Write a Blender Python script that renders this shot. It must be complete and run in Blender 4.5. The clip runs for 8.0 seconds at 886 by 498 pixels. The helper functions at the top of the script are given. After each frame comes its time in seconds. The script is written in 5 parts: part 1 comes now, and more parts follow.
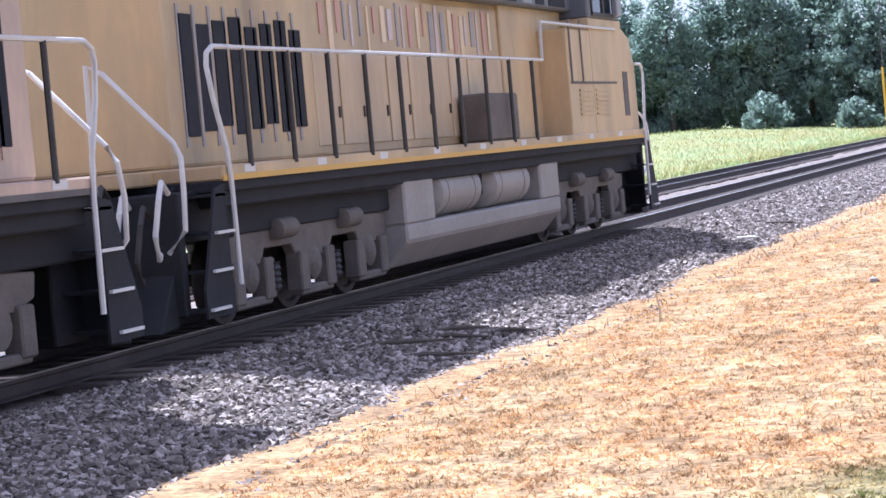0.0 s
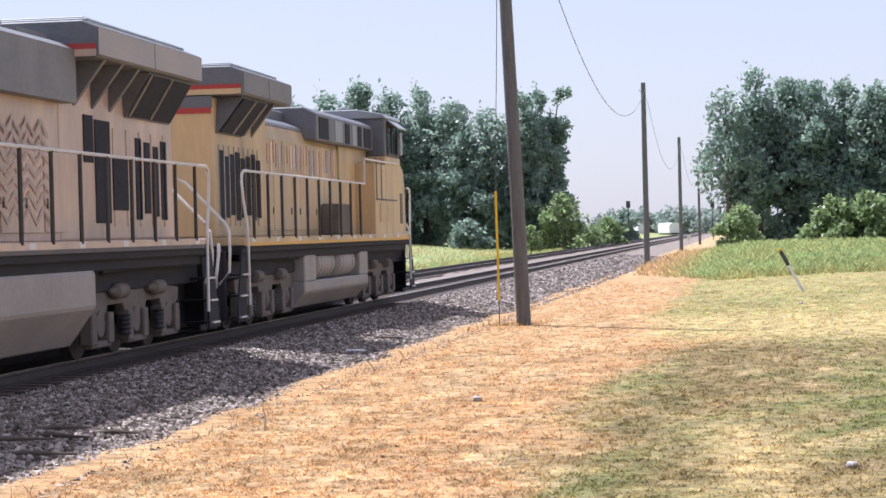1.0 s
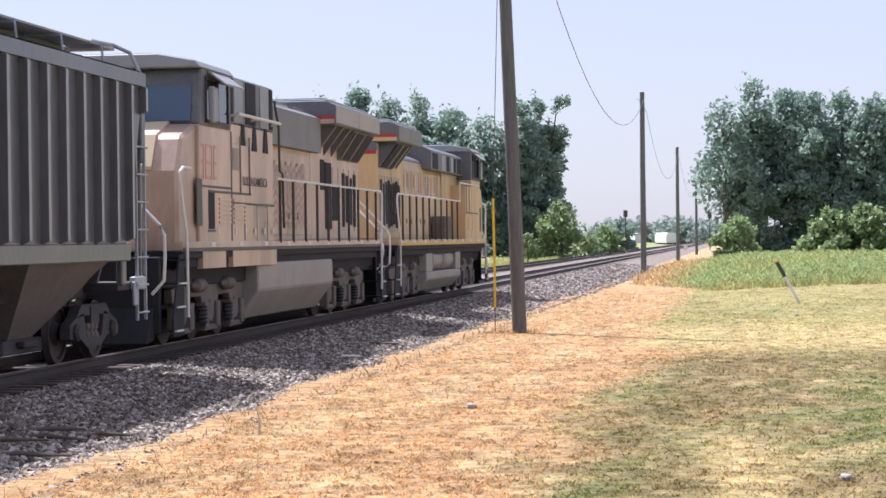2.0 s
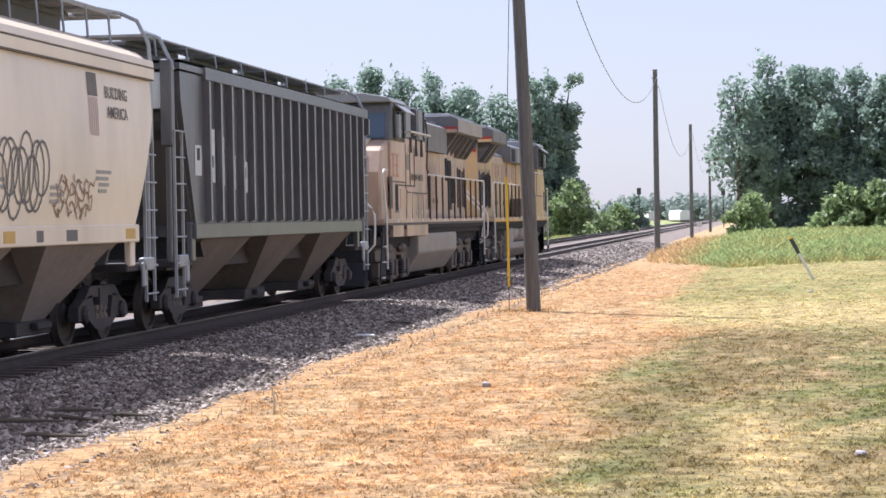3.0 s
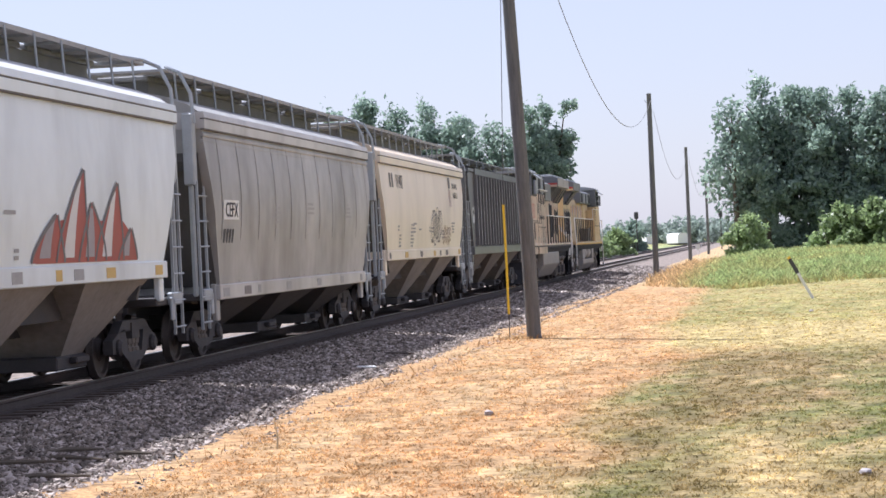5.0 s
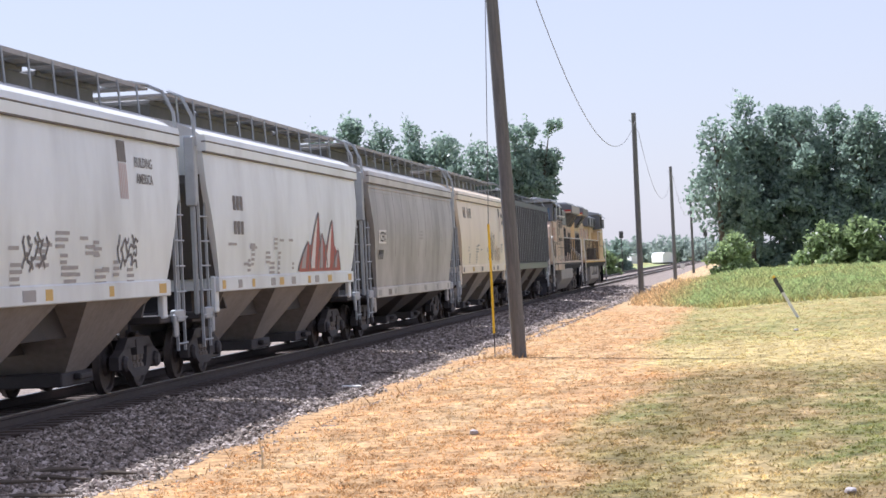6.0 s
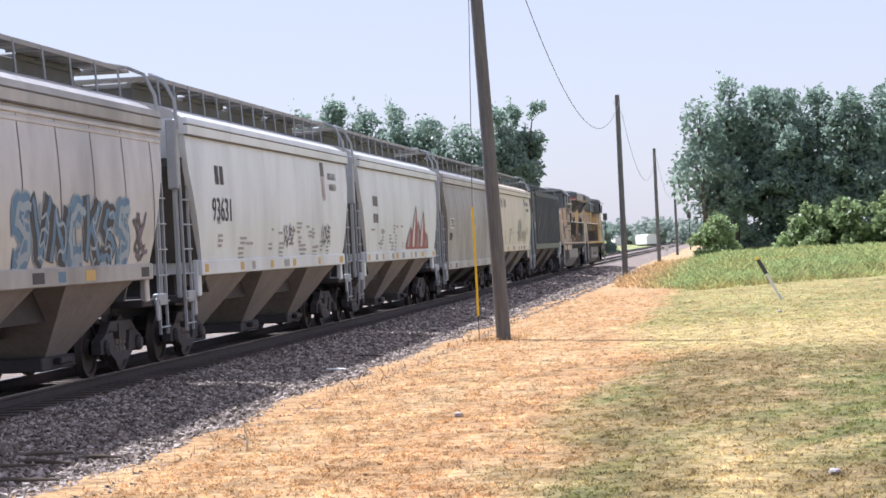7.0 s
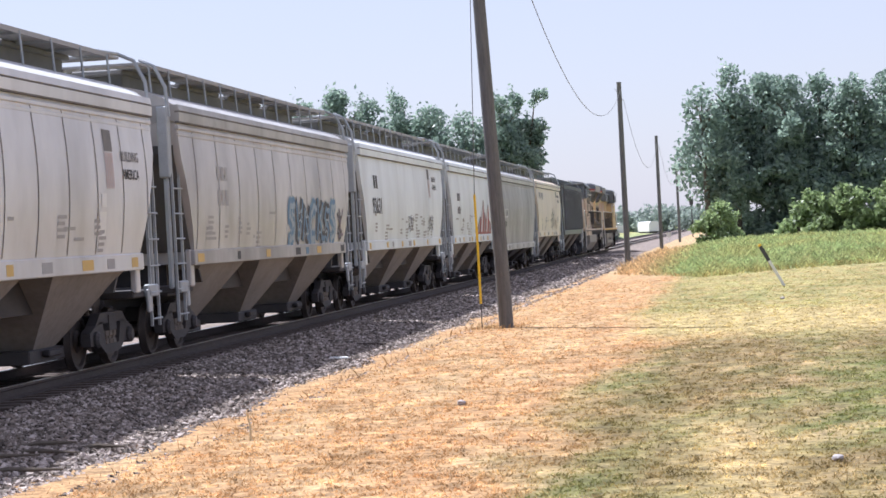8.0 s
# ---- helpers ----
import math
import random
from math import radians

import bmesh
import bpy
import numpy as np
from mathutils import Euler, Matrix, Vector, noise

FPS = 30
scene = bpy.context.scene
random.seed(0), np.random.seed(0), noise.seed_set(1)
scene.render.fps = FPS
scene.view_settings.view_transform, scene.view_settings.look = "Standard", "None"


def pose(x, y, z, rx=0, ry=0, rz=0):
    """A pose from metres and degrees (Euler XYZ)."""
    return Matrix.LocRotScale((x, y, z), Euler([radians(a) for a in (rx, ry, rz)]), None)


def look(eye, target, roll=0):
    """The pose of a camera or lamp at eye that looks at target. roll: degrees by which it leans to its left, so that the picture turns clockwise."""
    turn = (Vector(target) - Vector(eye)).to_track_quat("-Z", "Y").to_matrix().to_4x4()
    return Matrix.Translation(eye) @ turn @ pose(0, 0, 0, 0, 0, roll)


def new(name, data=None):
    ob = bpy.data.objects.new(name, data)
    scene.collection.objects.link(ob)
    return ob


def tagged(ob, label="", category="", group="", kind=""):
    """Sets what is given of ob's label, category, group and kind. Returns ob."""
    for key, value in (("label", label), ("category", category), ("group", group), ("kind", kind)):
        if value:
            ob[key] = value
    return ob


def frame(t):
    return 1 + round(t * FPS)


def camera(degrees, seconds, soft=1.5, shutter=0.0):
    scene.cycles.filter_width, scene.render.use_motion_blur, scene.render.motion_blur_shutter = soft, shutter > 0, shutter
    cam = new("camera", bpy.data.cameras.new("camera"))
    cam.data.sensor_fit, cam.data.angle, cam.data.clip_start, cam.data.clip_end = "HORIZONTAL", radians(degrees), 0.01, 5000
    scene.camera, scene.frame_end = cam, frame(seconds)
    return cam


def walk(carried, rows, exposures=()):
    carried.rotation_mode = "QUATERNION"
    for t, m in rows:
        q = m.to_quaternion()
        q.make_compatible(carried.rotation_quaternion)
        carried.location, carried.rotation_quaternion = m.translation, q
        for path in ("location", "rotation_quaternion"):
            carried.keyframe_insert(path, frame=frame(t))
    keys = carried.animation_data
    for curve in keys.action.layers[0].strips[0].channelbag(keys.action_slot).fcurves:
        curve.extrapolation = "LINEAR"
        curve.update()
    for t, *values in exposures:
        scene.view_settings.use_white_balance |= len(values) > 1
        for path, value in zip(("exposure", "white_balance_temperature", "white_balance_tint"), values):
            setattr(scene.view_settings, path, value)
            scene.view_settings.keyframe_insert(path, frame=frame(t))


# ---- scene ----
# ---- camera: stands beside the line, is panned by hand ----
EYE = Vector((0.0, 0.0, 2.1))
cam = camera(23.1, 8.0, soft=1.6)


def aim(yaw, pitch, roll):
    y, p = radians(yaw), radians(pitch)
    way = Vector((-math.sin(y) * math.cos(p), math.cos(y) * math.cos(p), math.sin(p)))
    return look(EYE, EYE + way, roll)


PATH = [
    (0.0, 18.33, -2.67, -5.05), (0.1, 15.90, -2.43, -4.45), (0.3, 12.54, -1.77, -3.97), (0.5, 10.19, -1.31, -3.11),
    (1.0, 7.96, -0.42, -1.51), (1.5, 7.79, -0.12, -0.76), (3.0, 8.24, -0.80, -1.06), (3.5, 8.29, -0.91, -1.77),
    (4.0, 8.29, -0.81, -2.25), (4.5, 8.33, -0.45, -2.58), (6.0, 7.76, 0.47, -2.67), (6.5, 7.50, 0.29, -2.77),
    (7.0, 7.36, -0.01, -2.85), (7.5, 7.40, -0.23, -2.98), (8.0, 7.44, -0.32, -3.11)]
walk(cam, [(t, aim(y, p, r)) for t, y, p, r in PATH], exposures=[(0.0, 1.44, 5180, 19), (0.3, 1.28, 5550, 17), (0.7, 1.12, 5800, 16), (8.0, 1.12, 5800, 16)])

# ---- light: high summer sun from ahead on the far side of the train, hazy sky ----
SUN_FROM = Vector((-1.0, 0.85, 2.05)).normalized()
world = bpy.data.worlds.new("sky")
scene.world = world
world.use_nodes = True
wt = world.node_tree
sky = wt.nodes.new("ShaderNodeTexSky")
sky.sky_type, sky.sun_disc = "NISHITA", False
sky.sun_elevation = math.asin(SUN_FROM.z)
sky.sun_rotation = math.atan2(SUN_FROM.x, SUN_FROM.y)
sky.air_density, sky.dust_density, sky.ozone_density = 1.0, 0.8, 1.5
wt.links.new(sky.outputs[0], wt.nodes["Background"].inputs[0])
wt.nodes["Background"].inputs[1].default_value = 0.022
haze, both = wt.nodes.new("ShaderNodeBackground"), wt.nodes.new("ShaderNodeAddShader")
haze.inputs[0].default_value, haze.inputs[1].default_value = (0.82, 0.80, 0.88, 1), 0.29
wt.links.new(wt.nodes["Background"].outputs[0], both.inputs[0])
wt.links.new(haze.outputs[0], both.inputs[1])
wt.links.new(both.outputs[0], wt.nodes["World Output"].inputs[0])
sun = new("sun", bpy.data.lights.new("sun", "SUN"))
sun.data.energy, sun.data.angle, sun.data.color = 3.6, radians(0.8), (1.0, 0.97, 0.91)
sun.matrix_world = look(SUN_FROM * 100, (0, 0, 0))

# ---- materials ----


def mat(name, c1, c2, scale=3.0, rough=0.8, metal=0.0, bump=0.2, fine=40.0, stretch=(1, 1, 1), mid=0.5, spread=0.25, vary=0.0, coat=0.0, grime=0.0):
    """Two colours mixed by coarse and fine noise, with relief."""
    m = bpy.data.materials.new(name)
    m.use_nodes = True
    n, l = m.node_tree.nodes, m.node_tree.links
    b = n["Principled BSDF"]
    co = n.new("ShaderNodeTexCoord")
    mp = n.new("ShaderNodeMapping")
    mp.inputs["Scale"].default_value = stretch
    l.new(co.outputs["Object"], mp.inputs[0])
    big, small = n.new("ShaderNodeTexNoise"), n.new("ShaderNodeTexNoise")
    big.inputs["Scale"].default_value, big.inputs["Detail"].default_value = scale, 6
    small.inputs["Scale"].default_value, small.inputs["Detail"].default_value = fine, 4
    l.new(mp.outputs[0], big.inputs[0]), l.new(mp.outputs[0], small.inputs[0])
    mixf = n.new("ShaderNodeMix")
    mixf.inputs[0].default_value = 0.4
    l.new(big.outputs[0], mixf.inputs[2]), l.new(small.outputs[0], mixf.inputs[3])
    ramp = n.new("ShaderNodeMapRange")
    ramp.inputs[1].default_value, ramp.inputs[2].default_value = mid - spread, mid + spread
    l.new(mixf.outputs[0], ramp.inputs[0])
    mix = n.new("ShaderNodeMix")
    mix.data_type = "RGBA"
    mix.inputs[6].default_value, mix.inputs[7].default_value = (*c1, 1), (*c2, 1)
    l.new(ramp.outputs[0], mix.inputs[0])
    out = mix.outputs[2]
    if grime:
        streak, mr, mp2, dirt = n.new("ShaderNodeTexNoise"), n.new("ShaderNodeMapRange"), n.new("ShaderNodeMapping"), n.new("ShaderNodeMix")
        mp2.inputs["Scale"].default_value = (0.5, 0.5, 0.17)
        streak.inputs["Scale"].default_value, streak.inputs["Detail"].default_value = 1.5, 8
        mr.inputs[1].default_value, mr.inputs[2].default_value, mr.inputs[4].default_value = 0.45, 0.80, grime
        dirt.data_type = "RGBA"
        dirt.inputs[7].default_value = (0.10, 0.082, 0.07, 1)
        l.new(co.outputs["Object"], mp2.inputs[0]), l.new(mp2.outputs[0], streak.inputs[0]), l.new(streak.outputs[0], mr.inputs[0])
        l.new(mr.outputs[0], dirt.inputs[0]), l.new(out, dirt.inputs[6])
        out = dirt.outputs[2]
    if vary:
        info, hsv, mr = n.new("ShaderNodeObjectInfo"), n.new("ShaderNodeHueSaturation"), n.new("ShaderNodeMapRange")
        mr.inputs[3].default_value, mr.inputs[4].default_value = 1 - vary, 1 + vary
        l.new(info.outputs["Random"], mr.inputs[0]), l.new(mr.outputs[0], hsv.inputs["Value"]), l.new(out, hsv.inputs["Color"])
        out = hsv.outputs[0]
    l.new(out, b.inputs["Base Color"])
    b.inputs["Roughness"].default_value, b.inputs["Metallic"].default_value = rough, metal
    b.inputs["Coat Weight"].default_value = coat
    if bump:
        bp = n.new("ShaderNodeBump")
        bp.inputs["Strength"].default_value, bp.inputs["Distance"].default_value = bump, 0.02
        l.new(small.outputs[0], bp.inputs["Height"]), l.new(bp.outputs[0], b.inputs["Normal"])
    return m


def leafy(name, c1, c2):
    """Leaves that let part of the light through; each spray has its own green."""
    m = bpy.data.materials.new(name)
    m.use_nodes = True
    n, l = m.node_tree.nodes, m.node_tree.links
    b, geo, mix = n["Principled BSDF"], n.new("ShaderNodeNewGeometry"), n.new("ShaderNodeMix")
    mix.data_type = "RGBA"
    mix.inputs[6].default_value, mix.inputs[7].default_value = (*c1, 1), (*c2, 1)
    l.new(geo.outputs["Random Per Island"], mix.inputs[0])
    l.new(mix.outputs[2], b.inputs["Base Color"])
    b.inputs["Roughness"].default_value, b.inputs["Specular IOR Level"].default_value = 0.45, 0.6
    tr, add = n.new("ShaderNodeBsdfTranslucent"), n.new("ShaderNodeMixShader")
    add.inputs[0].default_value = 0.6
    l.new(mix.outputs[2], tr.inputs[0]), l.new(b.outputs[0], add.inputs[1]), l.new(tr.outputs[0], add.inputs[2])
    l.new(add.outputs[0], n["Material Output"].inputs[0])
    return m


def islands(name, colors):
    """Loose pieces, each with a colour of its own."""
    m = bpy.data.materials.new(name)
    m.use_nodes = True
    n, l = m.node_tree.nodes, m.node_tree.links
    b, geo, ramp = n["Principled BSDF"], n.new("ShaderNodeNewGeometry"), n.new("ShaderNodeValToRGB")
    while len(ramp.color_ramp.elements) < len(colors):
        ramp.color_ramp.elements.new(0.5)
    for i, c in enumerate(colors):
        ramp.color_ramp.elements[i].position, ramp.color_ramp.elements[i].color = i / (len(colors) - 1), (*c, 1)
    l.new(geo.outputs["Random Per Island"], ramp.inputs[0])
    tex, mul = n.new("ShaderNodeTexNoise"), n.new("ShaderNodeMix")
    tex.inputs["Scale"].default_value = 60
    mul.data_type, mul.blend_type = "RGBA", "MULTIPLY"
    mul.inputs[0].default_value = 0.5
    l.new(ramp.outputs[0], mul.inputs[6]), l.new(tex.outputs[0], mul.inputs[7])
    l.new(mul.outputs[2], b.inputs["Base Color"])
    b.inputs["Roughness"].default_value = 0.9
    return m


def tinted(name, translucent):
    """Grass: the tint of the place, broken up by clumps and fine noise."""
    m = bpy.data.materials.new(name)
    m.use_nodes = True
    n, l = m.node_tree.nodes, m.node_tree.links
    b, at, co = n["Principled BSDF"], n.new("ShaderNodeAttribute"), n.new("ShaderNodeTexCoord")
    at.attribute_name = "tint"
    out = at.outputs["Color"]
    for scale, lo, hi in ((1.3, 0.74, 1.2), (4.0, 0.56, 1.36), (16.0, 0.56, 1.36)):
        tex, mr, mul = n.new("ShaderNodeTexNoise"), n.new("ShaderNodeMapRange"), n.new("ShaderNodeVectorMath")
        tex.inputs["Scale"].default_value, tex.inputs["Detail"].default_value = scale, 5
        mr.inputs[1].default_value, mr.inputs[2].default_value, mr.inputs[3].default_value, mr.inputs[4].default_value = 0.3, 0.7, lo, hi
        mul.operation = "MULTIPLY"
        l.new(co.outputs["Object"], tex.inputs[0]), l.new(tex.outputs[0], mr.inputs[0])
        l.new(out, mul.inputs[0]), l.new(mr.outputs[0], mul.inputs[1])
        out = mul.outputs[0]
    l.new(out, b.inputs["Base Color"])
    b.inputs["Roughness"].default_value, b.inputs["Specular IOR Level"].default_value = 0.9, 0.2
    if translucent:
        tr, add = n.new("ShaderNodeBsdfTranslucent"), n.new("ShaderNodeMixShader")
        add.inputs[0].default_value = translucent
        l.new(out, tr.inputs[0]), l.new(b.outputs[0], add.inputs[1]), l.new(tr.outputs[0], add.inputs[2])
        l.new(add.outputs[0], n["Material Output"].inputs[0])
    else:
        bp = n.new("ShaderNodeBump")
        bp.inputs["Strength"].default_value, bp.inputs["Distance"].default_value = 0.7, 0.03
        l.new(tex.outputs[0], bp.inputs["Height"]), l.new(bp.outputs[0], b.inputs["Normal"])
    return m


M = dict(
    gravel=mat("ballast_stone", (0.10, 0.079, 0.064), (0.34, 0.275, 0.235), 5, 0.95, bump=0.9, fine=22, spread=0.16),
    steel=mat("rail_steel", (0.045, 0.034, 0.031), (0.085, 0.064, 0.055), 5, 0.7, 0.2),
    shine=mat("rail_head", (0.45, 0.44, 0.43), (0.6, 0.6, 0.6), 4, 0.28, 0.9, 0.02),
    tie=mat("creosoted_timber", (0.05, 0.04, 0.035), (0.16, 0.12, 0.1), 4, 0.9, stretch=(1, 6, 6)),
    pole=mat("weathered_pole", (0.085, 0.083, 0.082), (0.20, 0.195, 0.19), 6, 0.9, bump=0.5, stretch=(4, 4, 0.3)),
    yellow=mat("loco_yellow", (0.70, 0.49, 0.25), (0.50, 0.37, 0.215), 1.2, 0.5, bump=0.05, stretch=(1.6, 1.6, 0.4), fine=8, spread=0.27, grime=0.6),
    yellow2=mat("bleached_loco_yellow", (0.74, 0.53, 0.395), (0.46, 0.33, 0.245), 1.2, 0.38, bump=0.05, stretch=(1.6, 1.6, 0.4), fine=8, spread=0.27, grime=0.65),
    locogrey=mat("loco_grey", (0.09, 0.098, 0.118), (0.18, 0.18, 0.19), 1.5, 0.55, bump=0.05, fine=15),
    # Black paint taken darker still: the recess shade is in the colour.
    under=mat("shade_darkened_black_underframe", (0.010, 0.011, 0.016), (0.028, 0.027, 0.031), 3, 0.85),
    door_tan=mat("bleached_door_tan", (0.74, 0.56, 0.345), (0.54, 0.415, 0.27), 1.4, 0.6, bump=0.05, stretch=(1.6, 1.6, 0.4), fine=8, spread=0.27, grime=0.5),
    deck_yellow=mat("fresh_deck_yellow", (0.72, 0.42, 0.06), (0.60, 0.37, 0.10), 2.0, 0.55, bump=0.05),
    frame=mat("black_underframe", (0.03, 0.028, 0.032), (0.062, 0.056, 0.057), 3, 0.7),
    truck=mat("dusty_truck_grey", (0.085, 0.072, 0.062), (0.20, 0.172, 0.147), 3, 0.8),
    rail_white=mat("white_handrail", (0.75, 0.73, 0.7), (0.6, 0.57, 0.54), 8, 0.5),
    post=mat("black_post", (0.03, 0.03, 0.03), (0.07, 0.06, 0.055), 5, 0.6),
    glass=mat("dark_glass", (0.02, 0.03, 0.045), (0.03, 0.04, 0.06), 1, 0.08, bump=0),
    red=mat("red_stripe", (0.45, 0.04, 0.03), (0.35, 0.05, 0.04), 4, 0.5),
    cream=mat("cream_paint", (0.88, 0.79, 0.655), (0.77, 0.67, 0.54), 0.7, 0.34, bump=0.05, stretch=(0.7, 0.7, 0.55), fine=5, spread=0.3, grime=0.25),
    white=mat("chalky_white_paint", (0.80, 0.85, 0.875), (0.66, 0.705, 0.73), 0.7, 0.36, bump=0.05, stretch=(0.7, 0.7, 0.55), fine=5, spread=0.3, grime=0.35),
    taupe=mat("dirty_grey_paint", (0.52, 0.51, 0.495), (0.27, 0.262, 0.25), 0.6, 0.46, bump=0.05, stretch=(0.7, 0.7, 0.5), fine=5, spread=0.28, grime=0.7),
    grey=mat("grey_paint", (0.72, 0.715, 0.72), (0.54, 0.535, 0.54), 0.6, 0.36, bump=0.05, stretch=(0.7, 0.7, 0.5), fine=5, spread=0.28, grime=0.4),
    slate=mat("slate_paint", (0.065, 0.068, 0.078), (0.17, 0.173, 0.182), 0.8, 0.3, bump=0.05, stretch=(1, 1, 0.3), fine=9, grime=0.3),
    chute_dim=mat("dim_chute", (0.21, 0.182, 0.162), (0.10, 0.089, 0.083), 0.9, 0.85, fine=10),
    chute=mat("dusty_chute", (0.31, 0.282, 0.26), (0.155, 0.14, 0.13), 0.9, 0.85, fine=10),
    wheel=mat("wheel_steel", (0.03, 0.026, 0.025), (0.075, 0.06, 0.054), 5, 0.6, 0.3),
    # Greens lifted and turned bluish: aerial haze is put into the colour.
    leaf=leafy("green_leaf", (0.18, 0.25, 0.215), (0.36, 0.46, 0.375)),
    leaf_light=leafy("light_green_leaf", (0.19, 0.26, 0.125), (0.34, 0.43, 0.20)),
    # Paler than the other leaves: distance haze is painted into it.
    leaf_far=leafy("hazed_far_leaf", (0.27, 0.33, 0.29), (0.36, 0.42, 0.36)),
    stone=islands("crushed_stone", ((0.085, 0.069, 0.055), (0.21, 0.17, 0.14), (0.36, 0.297, 0.25), (0.74, 0.635, 0.575))),
    grass=tinted("grass_blade", 0.5),
    bark=mat("bark", (0.08, 0.065, 0.05), (0.17, 0.14, 0.11), 3, 0.95),
    guard=mat("yellow_plastic", (0.80, 0.52, 0.02), (0.72, 0.46, 0.03), 3, 0.45, bump=0),
    paintwhite=mat("white_paint", (0.78, 0.78, 0.76), (0.66, 0.66, 0.63), 3, 0.6),
    dark=mat("dark_bar", (0.04, 0.04, 0.045), (0.08, 0.08, 0.08), 3, 0.7, bump=0),
    lawn=tinted("lawn", 0.0),
    galv=mat("pale_galvanised", (0.44, 0.47, 0.50), (0.31, 0.33, 0.35), 4, 0.55, 0.3),
    grate=mat("worn_grating", (0.27, 0.27, 0.28), (0.38, 0.37, 0.37), 4, 0.75),
    hatch=mat("hatch_grey", (0.15, 0.15, 0.152), (0.25, 0.247, 0.245), 2, 0.7),
    # Dark colour carries the shade at the hopper ends.
    shade_paint=mat("painted_sheet_shade", (0.06, 0.057, 0.057), (0.11, 0.104, 0.10), 1, 0.8),
    dark_line=mat("dark_seam", (0.10, 0.09, 0.085), (0.17, 0.155, 0.145), 2, 0.8, bump=0),
    stencil_faded=mat("small_faded_stencil", (0.30, 0.295, 0.29), (0.42, 0.41, 0.40), 4, 0.7, bump=0),
    # Lighter copy of the slate paint, a painted glint for the ribs.
    rib=mat("slate_rib_glint", (0.20, 0.205, 0.22), (0.36, 0.365, 0.375), 0.9, 0.34, bump=0.05, stretch=(1, 1, 0.3), fine=9, grime=0.2),
    ghost=mat("ghost_of_old_spray", (0.33, 0.255, 0.23), (0.62, 0.47, 0.38), 2.2, 0.6, bump=0),
    stencil=mat("faded_stencil", (0.13, 0.13, 0.135), (0.22, 0.21, 0.2), 4, 0.8, bump=0),
    rust=mat("rust_scrawl", (0.30, 0.2, 0.13), (0.36, 0.25, 0.17), 4, 0.8, bump=0),
    tag_yellow=mat("yellow_reflector", (0.65, 0.42, 0.1), (0.5, 0.33, 0.1), 4, 0.5, bump=0),
    graf_blue=mat("blue_spray", (0.075, 0.16, 0.28), (0.14, 0.26, 0.36), 3, 0.6, bump=0),
    graf_pale=mat("pale_spray", (0.36, 0.43, 0.47), (0.26, 0.33, 0.38), 3, 0.6, bump=0),
    graf_red=mat("red_spray", (0.42, 0.08, 0.06), (0.3, 0.09, 0.07), 2, 0.6, bump=0),
    graf_white=mat("white_spray", (0.7, 0.68, 0.66), (0.6, 0.58, 0.56), 3, 0.6, bump=0),
    graf_purple=mat("purple_grey_spray", (0.13, 0.10, 0.15), (0.22, 0.17, 0.22), 3, 0.6, bump=0),
    graf_grey=mat("grey_spray", (0.28, 0.26, 0.28), (0.4, 0.36, 0.36), 3, 0.6, bump=0),
    faded_red=mat("faded_red_paint", (0.52, 0.22, 0.17), (0.60, 0.42, 0.33), 5, 0.6, bump=0, stretch=(1, 4, 0.4)),
    mesh=mat("black_screen", (0.016, 0.018, 0.026), (0.035, 0.037, 0.046), 6, 0.95, bump=0.2, fine=60),
    locogrey_light=mat("worn_grey", (0.34, 0.31, 0.28), (0.24, 0.2, 0.16), 3, 0.6, bump=0.05),
    roof_pale=mat("pale_roof", (0.34, 0.35, 0.37), (0.22, 0.23, 0.25), 2, 0.5, bump=0.05),
    # Pale for painted sunlight on the nose top; also serves faded lettering.
    nose_pale=mat("sunlit_and_faded_yellow", (0.78, 0.62, 0.42), (0.66, 0.48, 0.3), 2, 0.5, bump=0.05),
    windshield=mat("windshield_glass", (0.06, 0.10, 0.16), (0.08, 0.13, 0.2), 1, 0.06, bump=0),
    tank_grey=mat("dusty_tank", (0.38, 0.35, 0.32), (0.25, 0.23, 0.21), 1.2, 0.6, fine=12),
    roof_cream=mat("cream_roof", (0.66, 0.55, 0.42), (0.52, 0.43, 0.33), 1, 0.6, bump=0.05),
    roof_white=mat("white_roof", (0.62, 0.62, 0.62), (0.5, 0.5, 0.49), 1, 0.6, bump=0.05),
    taupe2=mat("brown_grey_paint", (0.64, 0.615, 0.60), (0.42, 0.405, 0.393), 0.6, 0.36, bump=0.05, stretch=(0.7, 0.7, 0.5), fine=5, spread=0.28, grime=0.6),
    stalk=mat("dry_stalk", (0.6, 0.5, 0.32), (0.5, 0.4, 0.25), 8, 0.9, bump=0),
    locogrey_mid=mat("worn_wing_grey", (0.13, 0.135, 0.15), (0.24, 0.23, 0.235), 1.2, 0.6, bump=0.05, fine=12),
    wing_pale=mat("bleached_grey_wing", (0.30, 0.29, 0.30), (0.42, 0.36, 0.34), 1.2, 0.6, bump=0.05, stretch=(1, 0.6, 2), fine=12),
    emblem_pale=mat("faded_pink_bars", (0.62, 0.46, 0.44), (0.60, 0.54, 0.53), 5, 0.7, bump=0),
    wire=mat("cable", (0.10, 0.10, 0.10), (0.16, 0.15, 0.15), 3, 0.6, bump=0),
)

